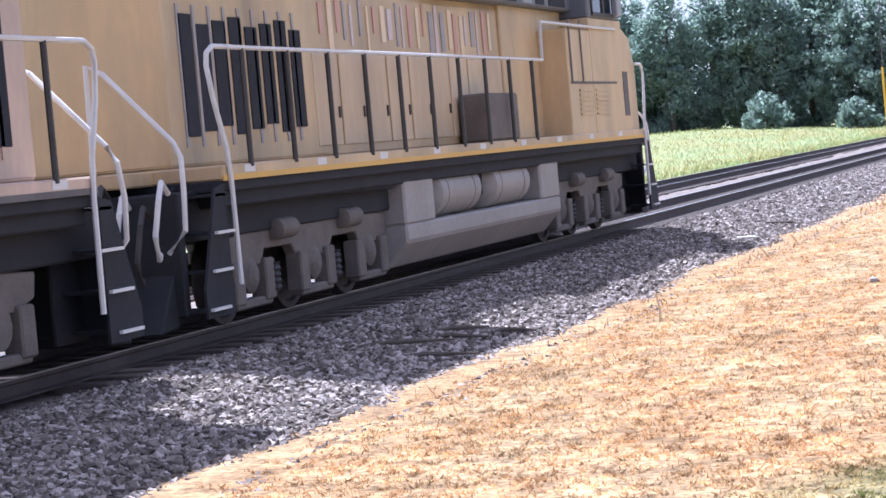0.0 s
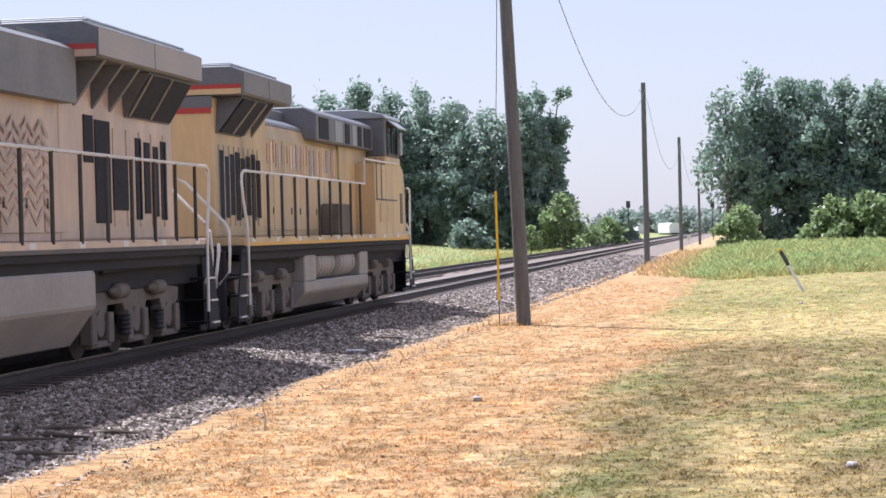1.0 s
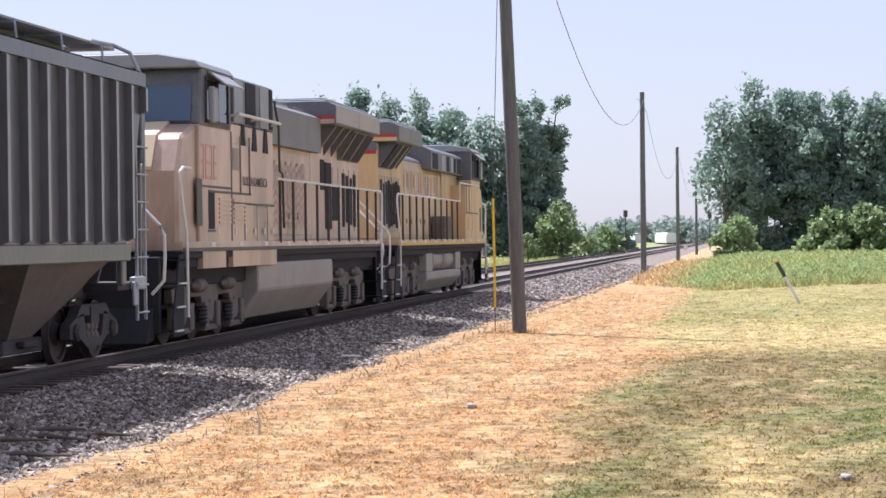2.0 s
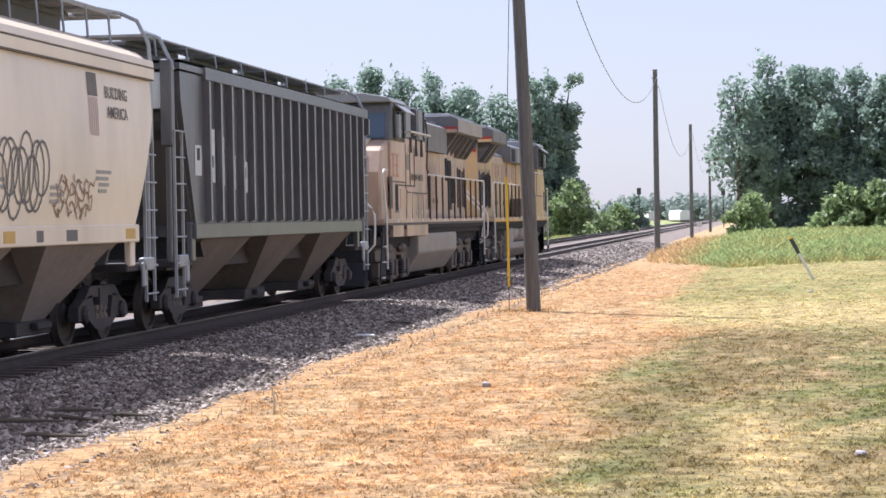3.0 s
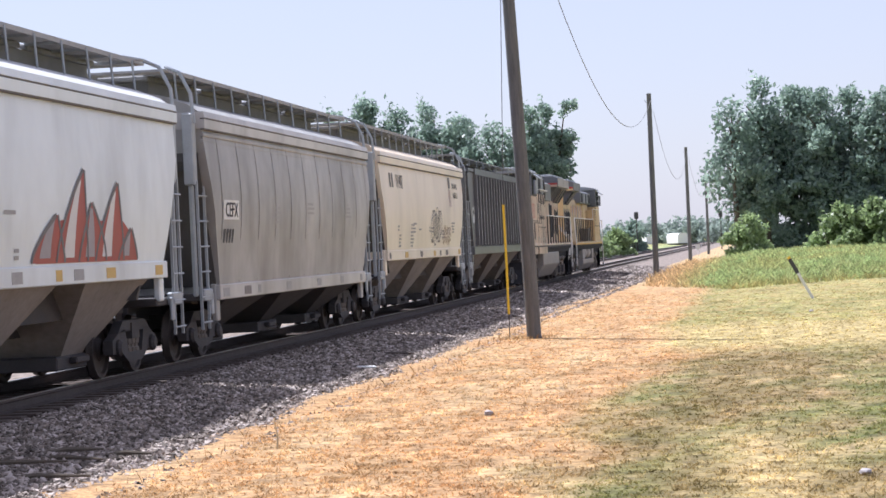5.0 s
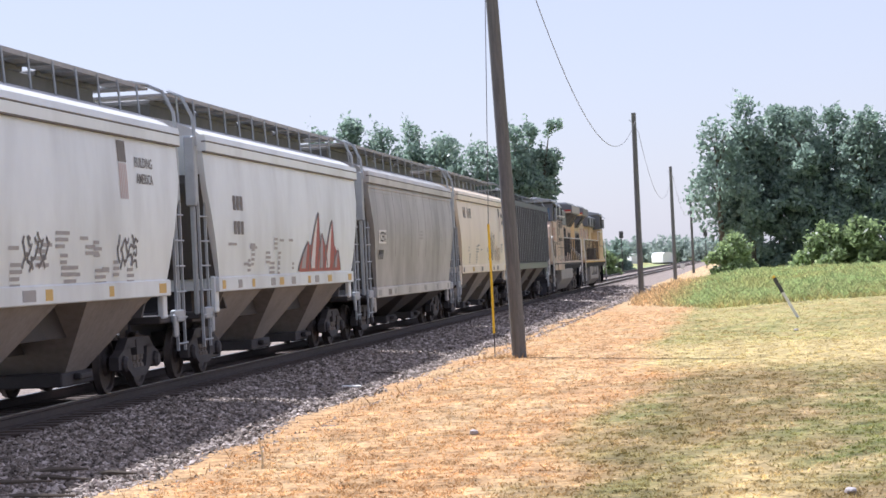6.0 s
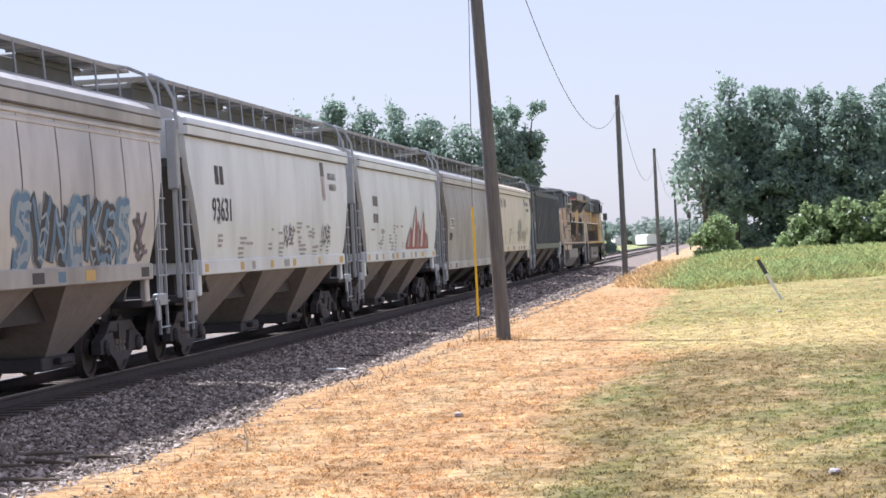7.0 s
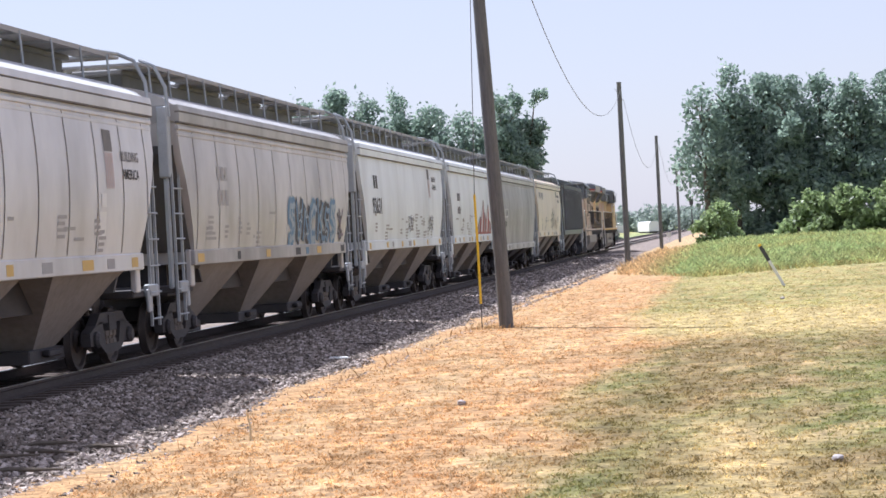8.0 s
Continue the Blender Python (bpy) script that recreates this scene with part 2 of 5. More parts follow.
# ---- mesh helpers ----


def box(bm, x0, x1, y0, y1, z0, z1):
    vs = [bm.verts.new(p) for p in ((x0, y0, z0), (x1, y0, z0), (x1, y1, z0), (x0, y1, z0), (x0, y0, z1), (x1, y0, z1), (x1, y1, z1), (x0, y1, z1))]
    for f in ((3, 2, 1, 0), (4, 5, 6, 7), (0, 1, 5, 4), (1, 2, 6, 5), (2, 3, 7, 6), (3, 0, 4, 7)):
        bm.faces.new([vs[i] for i in f])
    return vs


def prism(bm, outline, x0, x1):
    """A plate with an outline in y and z, from x0 to x1."""
    a, b = [bm.verts.new((x0, y, z)) for y, z in outline], [bm.verts.new((x1, y, z)) for y, z in outline]
    n = len(outline)
    bm.faces.new(a), bm.faces.new(b[::-1])
    for i in range(n):
        bm.faces.new((a[i], b[i], b[(i + 1) % n], a[(i + 1) % n]))


def across(bm, outline, y0, y1):
    """A bar with an outline in x and z, from y0 to y1."""
    a, b = [bm.verts.new((x, y0, z)) for x, z in outline], [bm.verts.new((x, y1, z)) for x, z in outline]
    n = len(outline)
    bm.faces.new(a), bm.faces.new(b[::-1])
    for i in range(n):
        bm.faces.new((a[i], b[i], b[(i + 1) % n], a[(i + 1) % n]))


def tube(bm, pts, r, n=6):
    """A round bar along points."""
    pts = [Vector(p) for p in pts]
    rings = []
    for i, p in enumerate(pts):
        d = (pts[min(i + 1, len(pts) - 1)] - pts[max(i - 1, 0)]).normalized()
        u = d.cross(Vector((0.31, 0.2, 0.93)) if abs(d.z) < 0.9 else Vector((1, 0, 0))).normalized()
        w = d.cross(u)
        rr = r[i] if isinstance(r, (list, tuple)) else r
        rings.append([bm.verts.new(p + rr * (math.cos(a) * u + math.sin(a) * w)) for a in [2 * math.pi * k / n for k in range(n)]])
    for a, b in zip(rings, rings[1:]):
        for k in range(n):
            bm.faces.new((a[k], a[(k + 1) % n], b[(k + 1) % n], b[k]))
    bm.faces.new(rings[0][::-1]), bm.faces.new(rings[-1])


def disc(bm, c, axis, prof, n=20):
    """A turned body: prof holds (distance along the axis 'x', 'y' or 'z', radius)."""
    rings = []
    for h, r in prof:
        ring = []
        for k in range(n):
            a = 2 * math.pi * k / n
            p = {"x": (h, r * math.cos(a), r * math.sin(a)), "y": (r * math.cos(a), h, r * math.sin(a)), "z": (r * math.cos(a), r * math.sin(a), h)}[axis]
            ring.append(bm.verts.new((c[0] + p[0], c[1] + p[1], c[2] + p[2])))
        rings.append(ring)
    for a, b in zip(rings, rings[1:]):
        for k in range(n):
            bm.faces.new((a[k], a[(k + 1) % n], b[(k + 1) % n], b[k]))
    bm.faces.new(rings[0][::-1]), bm.faces.new(rings[-1])


def finish(name, bm, material, bevel=0.0, smooth=False):
    bmesh.ops.recalc_face_normals(bm, faces=bm.faces)
    if bevel:
        bmesh.ops.bevel(bm, geom=[e for e in bm.edges if len(e.link_faces) == 2 and e.calc_face_angle(0) > 0.6], offset=bevel, segments=1, affect="EDGES", clamp_overlap=True)
    me = bpy.data.meshes.new(name)
    bm.to_mesh(me)
    bm.free()
    me.materials.append(material)
    if smooth:
        for p in me.polygons:
            p.use_smooth = True
        me.set_sharp_from_angle(angle=radians(40))
    return me


def part(name, bm, material, parent, label="", bevel=0.0, smooth=False, at=None):
    ob = new(name, finish(name, bm, material, bevel, smooth))
    ob.parent = parent
    if at is not None:
        ob.matrix_basis = at
    return tagged(ob, label)


def thing(name, bm, material, label, category, group="", kind="", bevel=0.0, smooth=False, m=None):
    ob = new(name, finish(name, bm, material, bevel, smooth))
    if m is not None:
        ob.matrix_basis = m
    return tagged(ob, label, category, group, kind)


def holder(name, label, category, group="", m=None):
    ob = new(name)
    ob.empty_display_size = 0.2
    if m is not None:
        ob.matrix_basis = m
    return tagged(ob, label, category, group)


def B():
    return bmesh.new()


RAIL_Z = 0.383      # top of rail over the lawn
TRACK = -10.55      # middle of the near track
TRACK_FAR = -14.85
GAUGE = 0.755
# ---- ground, track bed and rails ----


def toe(y):
    """Where the stone bed ends and the dry grass begins."""
    return -5.85 + 0.25 * noise.noise(Vector((y * 0.09, 3.1, 0))) + 0.12 * noise.noise(Vector((y * 0.5, 7.7, 0)))


def land(x, y):
    """Height of the lawn and the fields."""
    z = 0.05 * noise.noise(Vector((x * 0.11, y * 0.11, 0))) * min(1, abs(x + 5.85))
    if x > -3.5:
        z += 0.55 * min(1, max(0, (y - 72) / 60)) * min(1, (x + 3.5) / 4)
    if x < -19:
        z += -0.25 * min(1, (-19 - x) / 4) + min(1.75, max(0, (-21 - x)) * 0.075)
    return z


def blend(a, b, k):
    k = min(1, max(0, k))
    return tuple(p + (q - p) * k for p, q in zip(a, b))


STRAW, PALE, BROWN, GREEN, LIGHT, FIELD = (0.43, 0.256, 0.12), (0.47, 0.33, 0.177), (0.175, 0.132, 0.052), (0.135, 0.147, 0.044), (0.335, 0.31, 0.125), (0.29, 0.35, 0.155)
MOWN_BAND = (0.41, 0.325, 0.145)


def field_edge(x):
    """Where the mown grass ends and the rough field begins."""
    return 82.5 + 0.9 * x + 0.8 * noise.noise(Vector((x * 0.4, 2.2, 0))) + max(0, -0.9 - x) * 4.5


def lawn_color(x, y):
    """Dry straw beside the stone, patchy olive lawn, a pale mown band, light grass, then the rough field."""
    n1 = noise.noise(Vector((x * 0.45, y * 0.12, 0.3)))
    n2 = noise.noise(Vector((x * 1.1, y * 0.4, 4.1)))
    n3 = noise.noise(Vector((x * 3.3, y * 1.6, 9.3)))
    if x < -18:
        return blend(blend(FIELD, LIGHT, 0.4 + n1), STRAW, 0.05 + 0.4 * n2)
    c = blend(STRAW, PALE, 0.3 + 0.9 * n2 + 0.4 * n3)
    c = blend(c, (0.27, 0.165, 0.072), 0.9 * max(0, noise.noise(Vector((x * 1.7, y * 0.7, 7.7)))) + 0.5 * max(0, n3))
    # olive lawn
    g = blend(blend(BROWN, GREEN, 0.42 + 1.5 * n1 + 1.2 * n2), PALE, 0.08 + 0.7 * n3 + 0.45 * max(0, n2))
    bare = math.exp(-((x - 0.1 + 0.5 * n1) / 0.5) ** 2 - ((y - 19) / 4) ** 2)
    g = blend(g, (0.46, 0.34, 0.16), (0.85 + 0.9 * n2 + 0.4 * n3) * bare)
    c = blend(c, g, (x + 2.25 + 0.9 * n1 + 0.7 * n2) / 0.9 * min(1, max(0, (43 + 3 * n2 - y) / 5)))
    if y > 38:
        right = (x + 2.5 + 0.6 * n1 + 0.5 * n2) / 1.0
        c = blend(c, MOWN_BAND, min(1, right + 0.3) * min(1, (y - 38) / 5))
        far = blend(blend(LIGHT, GREEN, 0.18 + 0.5 * n2 + 0.4 * n1), STRAW, 0.15 + 0.7 * n3)
        c = blend(c, far, min(1, max(0, right)) * (y - 49 - 2 * n2) / 4)
        if right < 0.8:
            c = blend(c, blend(STRAW, PALE, 0.3 + 0.9 * n2), 1 - right)
    if y > 76:
        f = blend(blend(FIELD, LIGHT, 0.2 + 0.9 * n1), STRAW, 0.02 + 0.4 * n2)
        f = blend(f, PALE, 0.85 - (x + 3.6) / 2.0)
        c = blend(c, f, (y - field_edge(x)) / 1.5)
    return c


def paint_tint(me, colors):
    col = me.color_attributes.new("tint", "FLOAT_COLOR", "POINT")
    col.data.foreach_set("color", np.array([(*c, 1.0) for c in colors], dtype=np.float32).ravel())


def blades(name, label, spots, height, width, seed, droop=0.5, start=False, gain=1.0, tuft=1, spread=0.0):
    """Grass in tufts; each blade is a bent two-piece sliver, each tuft has a tone of its own."""
    rng = random.Random(seed)
    vs, fs, cs = [], [], []
    for tx, ty in spots:
        c = lawn_color(tx + rng.gauss(0, 0.12), ty + rng.gauss(0, 0.3))
        tone = gain * rng.uniform(0.82, 1.22)
        tall = height * rng.uniform(0.6, 1.25)
        if start:
            tall *= min(1, (0.6 if tx > -1 else 0.4) + max(0, ty - field_edge(tx)) / 14)
        z = land(tx, ty) - 0.01
        for j in range(tuft):
            x, y = tx + rng.gauss(0, spread), ty + rng.gauss(0, spread)
            a, h, w = rng.uniform(0, 6.3), tall * rng.uniform(0.6, 1.2), width * rng.uniform(0.6, 1.4)
            b = rng.uniform(0, 6.3)
            dx, dy = math.cos(a) * w, math.sin(a) * w
            q = h * droop * rng.random()
            lx, ly = math.cos(b) * q, math.sin(b) * q
            i = len(vs)
            vs += [(x - dx, y - dy, z), (x + dx, y + dy, z), (x + dx * 0.6 + lx * 0.5, y + dy * 0.6 + ly * 0.5, z + h * 0.6), (x + lx * 1.4, y + ly * 1.4, z + h)]
            fs += [(i, i + 1, i + 2), (i, i + 2, i + 3)]
            k = tone * rng.uniform(0.88, 1.14)
            cs += [tuple(min(0.8, v * k) for v in c)] * 4
    me = bpy.data.meshes.new(name)
    me.from_pydata(vs, [], fs)
    me.materials.append(M["grass"])
    paint_tint(me, cs)
    tagged(new(name, me), label, "grass", kind="stuff")


def build_grass():
    rng = random.Random(21)
    spots = []
    while len(spots) < 34000:
        y = 11.0 * math.exp(rng.random() ** 0.9 * 2.05)
        x = rng.uniform(-6.6, 0.115 * y + 0.6)
        if x > toe(y) + rng.gauss(0.05, 0.14) and y < field_edge(x):
            spots.append((x, y))
    blades("lawn_grass", "short mown grass, straw yellow and patchy green", spots, 0.036, 0.009, 5, 1.3, False, 1.5, 6, 0.028)
    spots = []
    while len(spots) < 16000:
        y = 80 + 90 * rng.random() ** 1.6
        x = rng.uniform(-5.0, 0.12 * y + 2)
        if y > field_edge(x) and (x > -1.4 or rng.random() < 0.8):
            spots.append((x, y))
    blades("tall_grass", "tall unmown grass of the rough field, green and straw", spots, 0.40, 0.018, 6, 0.8, True, 1.4, 3, 0.10)
    spots = [(POLES[0][0] + rng.gauss(0, 0.28), POLES[0][1] + rng.gauss(0, 0.3)) for k in range(150)] + [(-5.46 + rng.gauss(0, 0.2), 47.8 + rng.gauss(0, 0.3)) for k in range(120)] + [(POLES[1][0] + rng.gauss(0, 0.5), POLES[1][1] + rng.gauss(0, 1.5)) for k in range(300)]
    while len(spots) < 900:
        y = rng.uniform(17, 75)
        spots.append((toe(y) + rng.gauss(0.0, 0.16), y))
    blades("weeds", "dry weeds at the foot of the poles and along the stone", spots, 0.11, 0.007, 7, 0.7)
    spots = []
    while len(spots) < 20000:
        y = rng.uniform(60, 230)
        x = -19.2 - 40 * rng.random() ** 2
        spots.append((x, y))
    blades("verge_grass", "sunlit rough grass beyond the far track", spots, 0.28, 0.022, 8, 0.6, False, 1.4)


def stone_shape(rng, r):
    bm = B()
    bmesh.ops.create_icosphere(bm, subdivisions=1, radius=r)
    for v in bm.verts:
        v.co *= rng.uniform(0.65, 1.25)
        v.co.z *= 0.75
    return finish("stone", bm, M["stone"])


def build_stones(bed):
    """Crushed stone: the nearest pieces by themselves, the rest joined."""
    rng = random.Random(33)
    kinds = [stone_shape(rng, r) for r in (0.03, 0.034, 0.04, 0.045, 0.05, 0.055, 0.036, 0.042)]
    for k in range(300):
        y = rng.uniform(17.0, 22.0)
        x = rng.uniform(-7.4, toe(y) + 0.12)
        ob = new("stone", kinds[k % len(kinds)])
        ob.parent = bed
        ob.matrix_basis = pose(x, y, bed_height(x, y) + 0.012, rng.uniform(0, 360), rng.uniform(0, 360), rng.uniform(0, 360))
    oct_v = np.array([(1, 0, 0), (0, 1, 0), (-1, 0, 0), (0, -1, 0), (0, 0, 1), (0, 0, -1)], float)
    oct_f = np.array([(0, 1, 4), (1, 2, 4), (2, 3, 4), (3, 0, 4), (1, 0, 5), (2, 1, 5), (3, 2, 5), (0, 3, 5)])
    nr = np.random.default_rng(4)
    n = 76000
    ys = 11.5 * np.exp(nr.random(n) ** 0.9 * 2.6)
    us = nr.random(n)
    pts = []
    for y, u in zip(ys, us):
        t = toe(y) + 0.06 + nr.exponential(0.08)
        x = -9.60 + (t + 9.60) * u
        pts.append((x, y, (bed_height(x, y) if x < toe(y) else -0.03) + 0.008))
    pts = np.array(pts)
    s = nr.uniform(0.02, 0.058, (n, 1, 1)) * np.clip(ys / 45, 1, 2.6)[:, None, None] * nr.uniform(0.6, 1.3, (n, 6, 1))
    rot = nr.normal(size=(n, 3, 3))
    rot = np.linalg.qr(rot)[0]
    v = np.einsum("nij,kj->nki", rot, oct_v) * s
    v[:, :, 2] *= 0.8
    v += pts[:, None, :]
    f = (oct_f[None] + (np.arange(n) * 6)[:, None, None]).reshape(-1, 3)
    me = bpy.data.meshes.new("loose_stone")
    me.from_pydata(v.reshape(-1, 3).tolist(), [], f.tolist())
    me.materials.append(M["stone"])
    ob = tagged(new("loose_stone", me), "crushed grey and pink stone", kind="stuff")
    ob.parent = bed


def build_ties(bed):
    rng = random.Random(9)
    bm = B()
    box(bm, -1.28, 1.28, -0.115, 0.115, -0.12, 0.0)
    me = finish("tie", bm, M["tie"], bevel=0.012)
    for c in (TRACK, TRACK_FAR):
        for k in range(150):
            ob = new("tie", me)
            ob.parent = bed
            ob.matrix_basis = pose(c + rng.gauss(0, 0.02), 18 + 0.53 * k, RAIL_Z - 0.172, 0, 0, rng.gauss(0, 0.6))


def build_ground():
    xs = sorted(set([-3000, -1200, -500, -250, -150, -100, -80, -65, -55, -48] + [-42 + 1.5 * i for i in range(16)] + [-19.4, -18.4] + [-6.4 + 0.3 * i for i in range(60)] + [12 + 2 * i for i in range(20)] + [60, 80, 120, 250, 600, 1500, 3000]))
    ys = sorted(set([-400, -150, -60, -20, 0, 6] + [10 + 0.6 * i for i in range(130)] + [90 + 4 * i for i in range(50)] + [300, 340, 400, 500, 700, 1000, 1500, 2500, 4000]))
    vs, fs = [], []
    for y in ys:
        for x in xs:
            vs.append((x, y, land(x, y) - (0.35 if -18.8 < x < -6.4 else 0)))
    w = len(xs)
    for j in range(len(ys) - 1):
        for i in range(w - 1):
            a = j * w + i
            fs.append((a, a + 1, a + w + 1, a + w))
    me = bpy.data.meshes.new("ground")
    me.from_pydata(vs, [], fs)
    me.materials.append(M["lawn"])
    paint_tint(me, [lawn_color(x, y) for x, y, z in vs])
    for p in me.polygons:
        p.use_smooth = True
    tagged(new("ground", me), "mown summer lawn, dry straw beside the track and green beyond", "lawn", kind="structure")


def bed_height(x, y):
    """Top of the crushed stone: level between the rails, sloping to the grass."""
    t = toe(y)
    edge = TRACK + 1.75
    if x > edge:
        k = min(1, max(0, (x - edge) / max(0.3, t - edge)))
        z = 0.19 - 0.27 * k ** 1.25
    elif x > TRACK + 0.6:
        z = 0.12 + 0.07 * min(1, max(0, (x - TRACK - 1.0) / 0.6))
    elif x < TRACK_FAR - 1.75:
        z = 0.2 - 0.52 * min(1, (TRACK_FAR - 1.75 - x) / 2.2)
    else:
        z = 0.17 - 0.05 * math.exp(-((x - (TRACK + TRACK_FAR) / 2) / 0.7) ** 2)
    return z + 0.035 * noise.noise(Vector((x * 0.9, y * 0.6, 1.7)))


def build_bed():
    vs, fs = [], []
    ys = [6 + 0.35 * i for i in range(240)] + [90 + 2 * i for i in range(60)] + [210 + 15 * i for i in range(30)] + [700, 900]
    n = 44
    for y in ys:
        t = toe(y)
        for i in range(n + 1):
            x = -19.3 + (t + 19.3) * i / n
            vs.append((x, y, bed_height(x, y)))
    for j in range(len(ys) - 1):
        for i in range(n):
            a = j * (n + 1) + i
            fs.append((a, a + 1, a + n + 2, a + n + 1))
    me = bpy.data.meshes.new("track_bed")
    me.from_pydata(vs, [], fs)
    me.materials.append(M["gravel"])
    bed = tagged(new("track_bed", me), "bed of grey and pinkish crushed stone", "track bed", kind="structure")
    build_ties(bed)
    build_stones(bed)


RAIL_SECTION = [(-0.07, 0), (0.07, 0), (0.07, 0.015), (0.012, 0.035), (0.012, 0.125), (0.036, 0.14), (0.036, 0.172), (-0.036, 0.172), (-0.036, 0.14), (-0.012, 0.125), (-0.012, 0.035), (-0.07, 0.015)]


def build_rails():
    for c in (TRACK, TRACK_FAR):
        for s in (-1, 1):
            bm = B()
            x = c + s * (GAUGE - 0.0)
            across(bm, [(x + a, RAIL_Z - 0.178 + b) for a, b in RAIL_SECTION], -60, 900)
            ob = thing("rail", bm, M["steel"], "rusty steel rail with a polished head", "rail", "rails of the two tracks")
            bm = B()
            box(bm, x - 0.03, x + 0.03, -60, 900, RAIL_Z - 0.006, RAIL_Z)
            part("rail_head", bm, M["shine"], ob, "bright worn running surface")


# ---- trees ----


def crown_mesh(name, blobs, count, size, seed, material):
    """Leaf sprays spread over lumpy shells, thinner toward the rim."""
    rng = np.random.default_rng(seed)
    w = np.array([b[3] * b[4] * 1.0 for b in blobs]) ** 1.0
    pick = rng.choice(len(blobs), count, p=w / w.sum())
    bl = np.array(blobs)[pick]
    d = rng.normal(size=(count, 3))
    d /= np.linalg.norm(d, axis=1)[:, None]
    rad = rng.uniform(0.2, 1.0, count) ** 0.5
    lump = 1 + 0.28 * np.sin(d[:, 0] * 5 + bl[:, 0] * 3) * np.cos(d[:, 2] * 6 + bl[:, 2]) + np.clip(rng.normal(0, 0.11, count), -0.3, 0.2)
    c = bl[:, :3] + d * (rad * lump)[:, None] * np.stack([bl[:, 3], bl[:, 3], bl[:, 4]], 1)
    u = rng.normal(size=(count, 3)); u /= np.linalg.norm(u, axis=1)[:, None]
    v = np.cross(u, rng.normal(size=(count, 3))); v /= np.linalg.norm(v, axis=1)[:, None]
    s = (size * rng.uniform(0.5, 1.3, count))[:, None]
    tri = np.stack([c - u * s, c + v * s * 0.55, c + u * s, c - v * s * 0.5], 1).reshape(-1, 3)
    me = bpy.data.meshes.new(name)
    me.from_pydata(tri.tolist(), [], np.arange(count * 4).reshape(-1, 4).tolist())
    me.materials.append(material)
    return me


def build_tree(x, y, height, width, seed, leaves=9000, size=0.34, material=None, low=0.12, label="", lean=0.0, group="", lumps=64, name="tree"):
    rng = random.Random(seed)
    z0 = land(x, y) - 0.2
    ob = holder(name, label or "tall leafy dark green tree with an uneven crown", "tree", group, pose(x, y, z0))
    bm = B()
    tube(bm, [(0, 0, 0), (0.1, 0, height * 0.25), (lean * 0.4, 0.1, height * 0.55), (lean * 0.8, 0, height * 0.85)], [0.02 * height, 0.017 * height, 0.011 * height, 0.003 * height], 8)
    for k in range(9):
        a, h = rng.uniform(0, 6.3), height * rng.uniform(0.2, 0.7)
        e = Vector((math.cos(a) * width * 0.27, math.sin(a) * width * 0.27, h + height * 0.14))
        tube(bm, [(lean * 0.3, 0, h), e * 0.5 + Vector((0, 0, h * 0.5 + 0.3)), e], [0.008 * height, 0.005 * height, 0.002 * height], 5)
    part("trunk", bm, M["bark"], ob, smooth=True)
    blobs = []
    arms = [(rng.uniform(0, 6.3), rng.uniform(0.35, 1.0), rng.uniform(0.25, 1.0)) for _ in range(9)]
    for k in range(lumps):
        a, reach, up = arms[k % 9]
        f = min(1.0, max(0.0, up * (0.35 + 0.65 * rng.random())))
        if k % 3 == 0:
            f = rng.random() ** 1.3 * 0.8
        h = low + (1 - low) * f
        spread = width * 0.62 * (0.62 + 0.42 * math.sin(min(1, f * 1.15 + 0.1) * math.pi))
        r = width * rng.uniform(0.07, 0.18)
        q = spread * reach * rng.uniform(0.45, 1.0)
        a += rng.gauss(0, 0.5)
        blobs.append((math.cos(a) * q + lean * f, math.sin(a) * q, max(r * 0.7, height * h - r * 0.8), r, r * rng.uniform(0.7, 1.0)))
    blobs.append((0.0, 0.0, height * 0.55, width * 0.33, height * 0.36))
    blobs.append((0.0, 0.0, height * 0.93 - width * 0.1, width * 0.16, width * 0.16))
    me = crown_mesh("crown", blobs, leaves, size, seed, material or M["leaf"])
    cr = new("crown", me)
    cr.parent = ob
    return ob


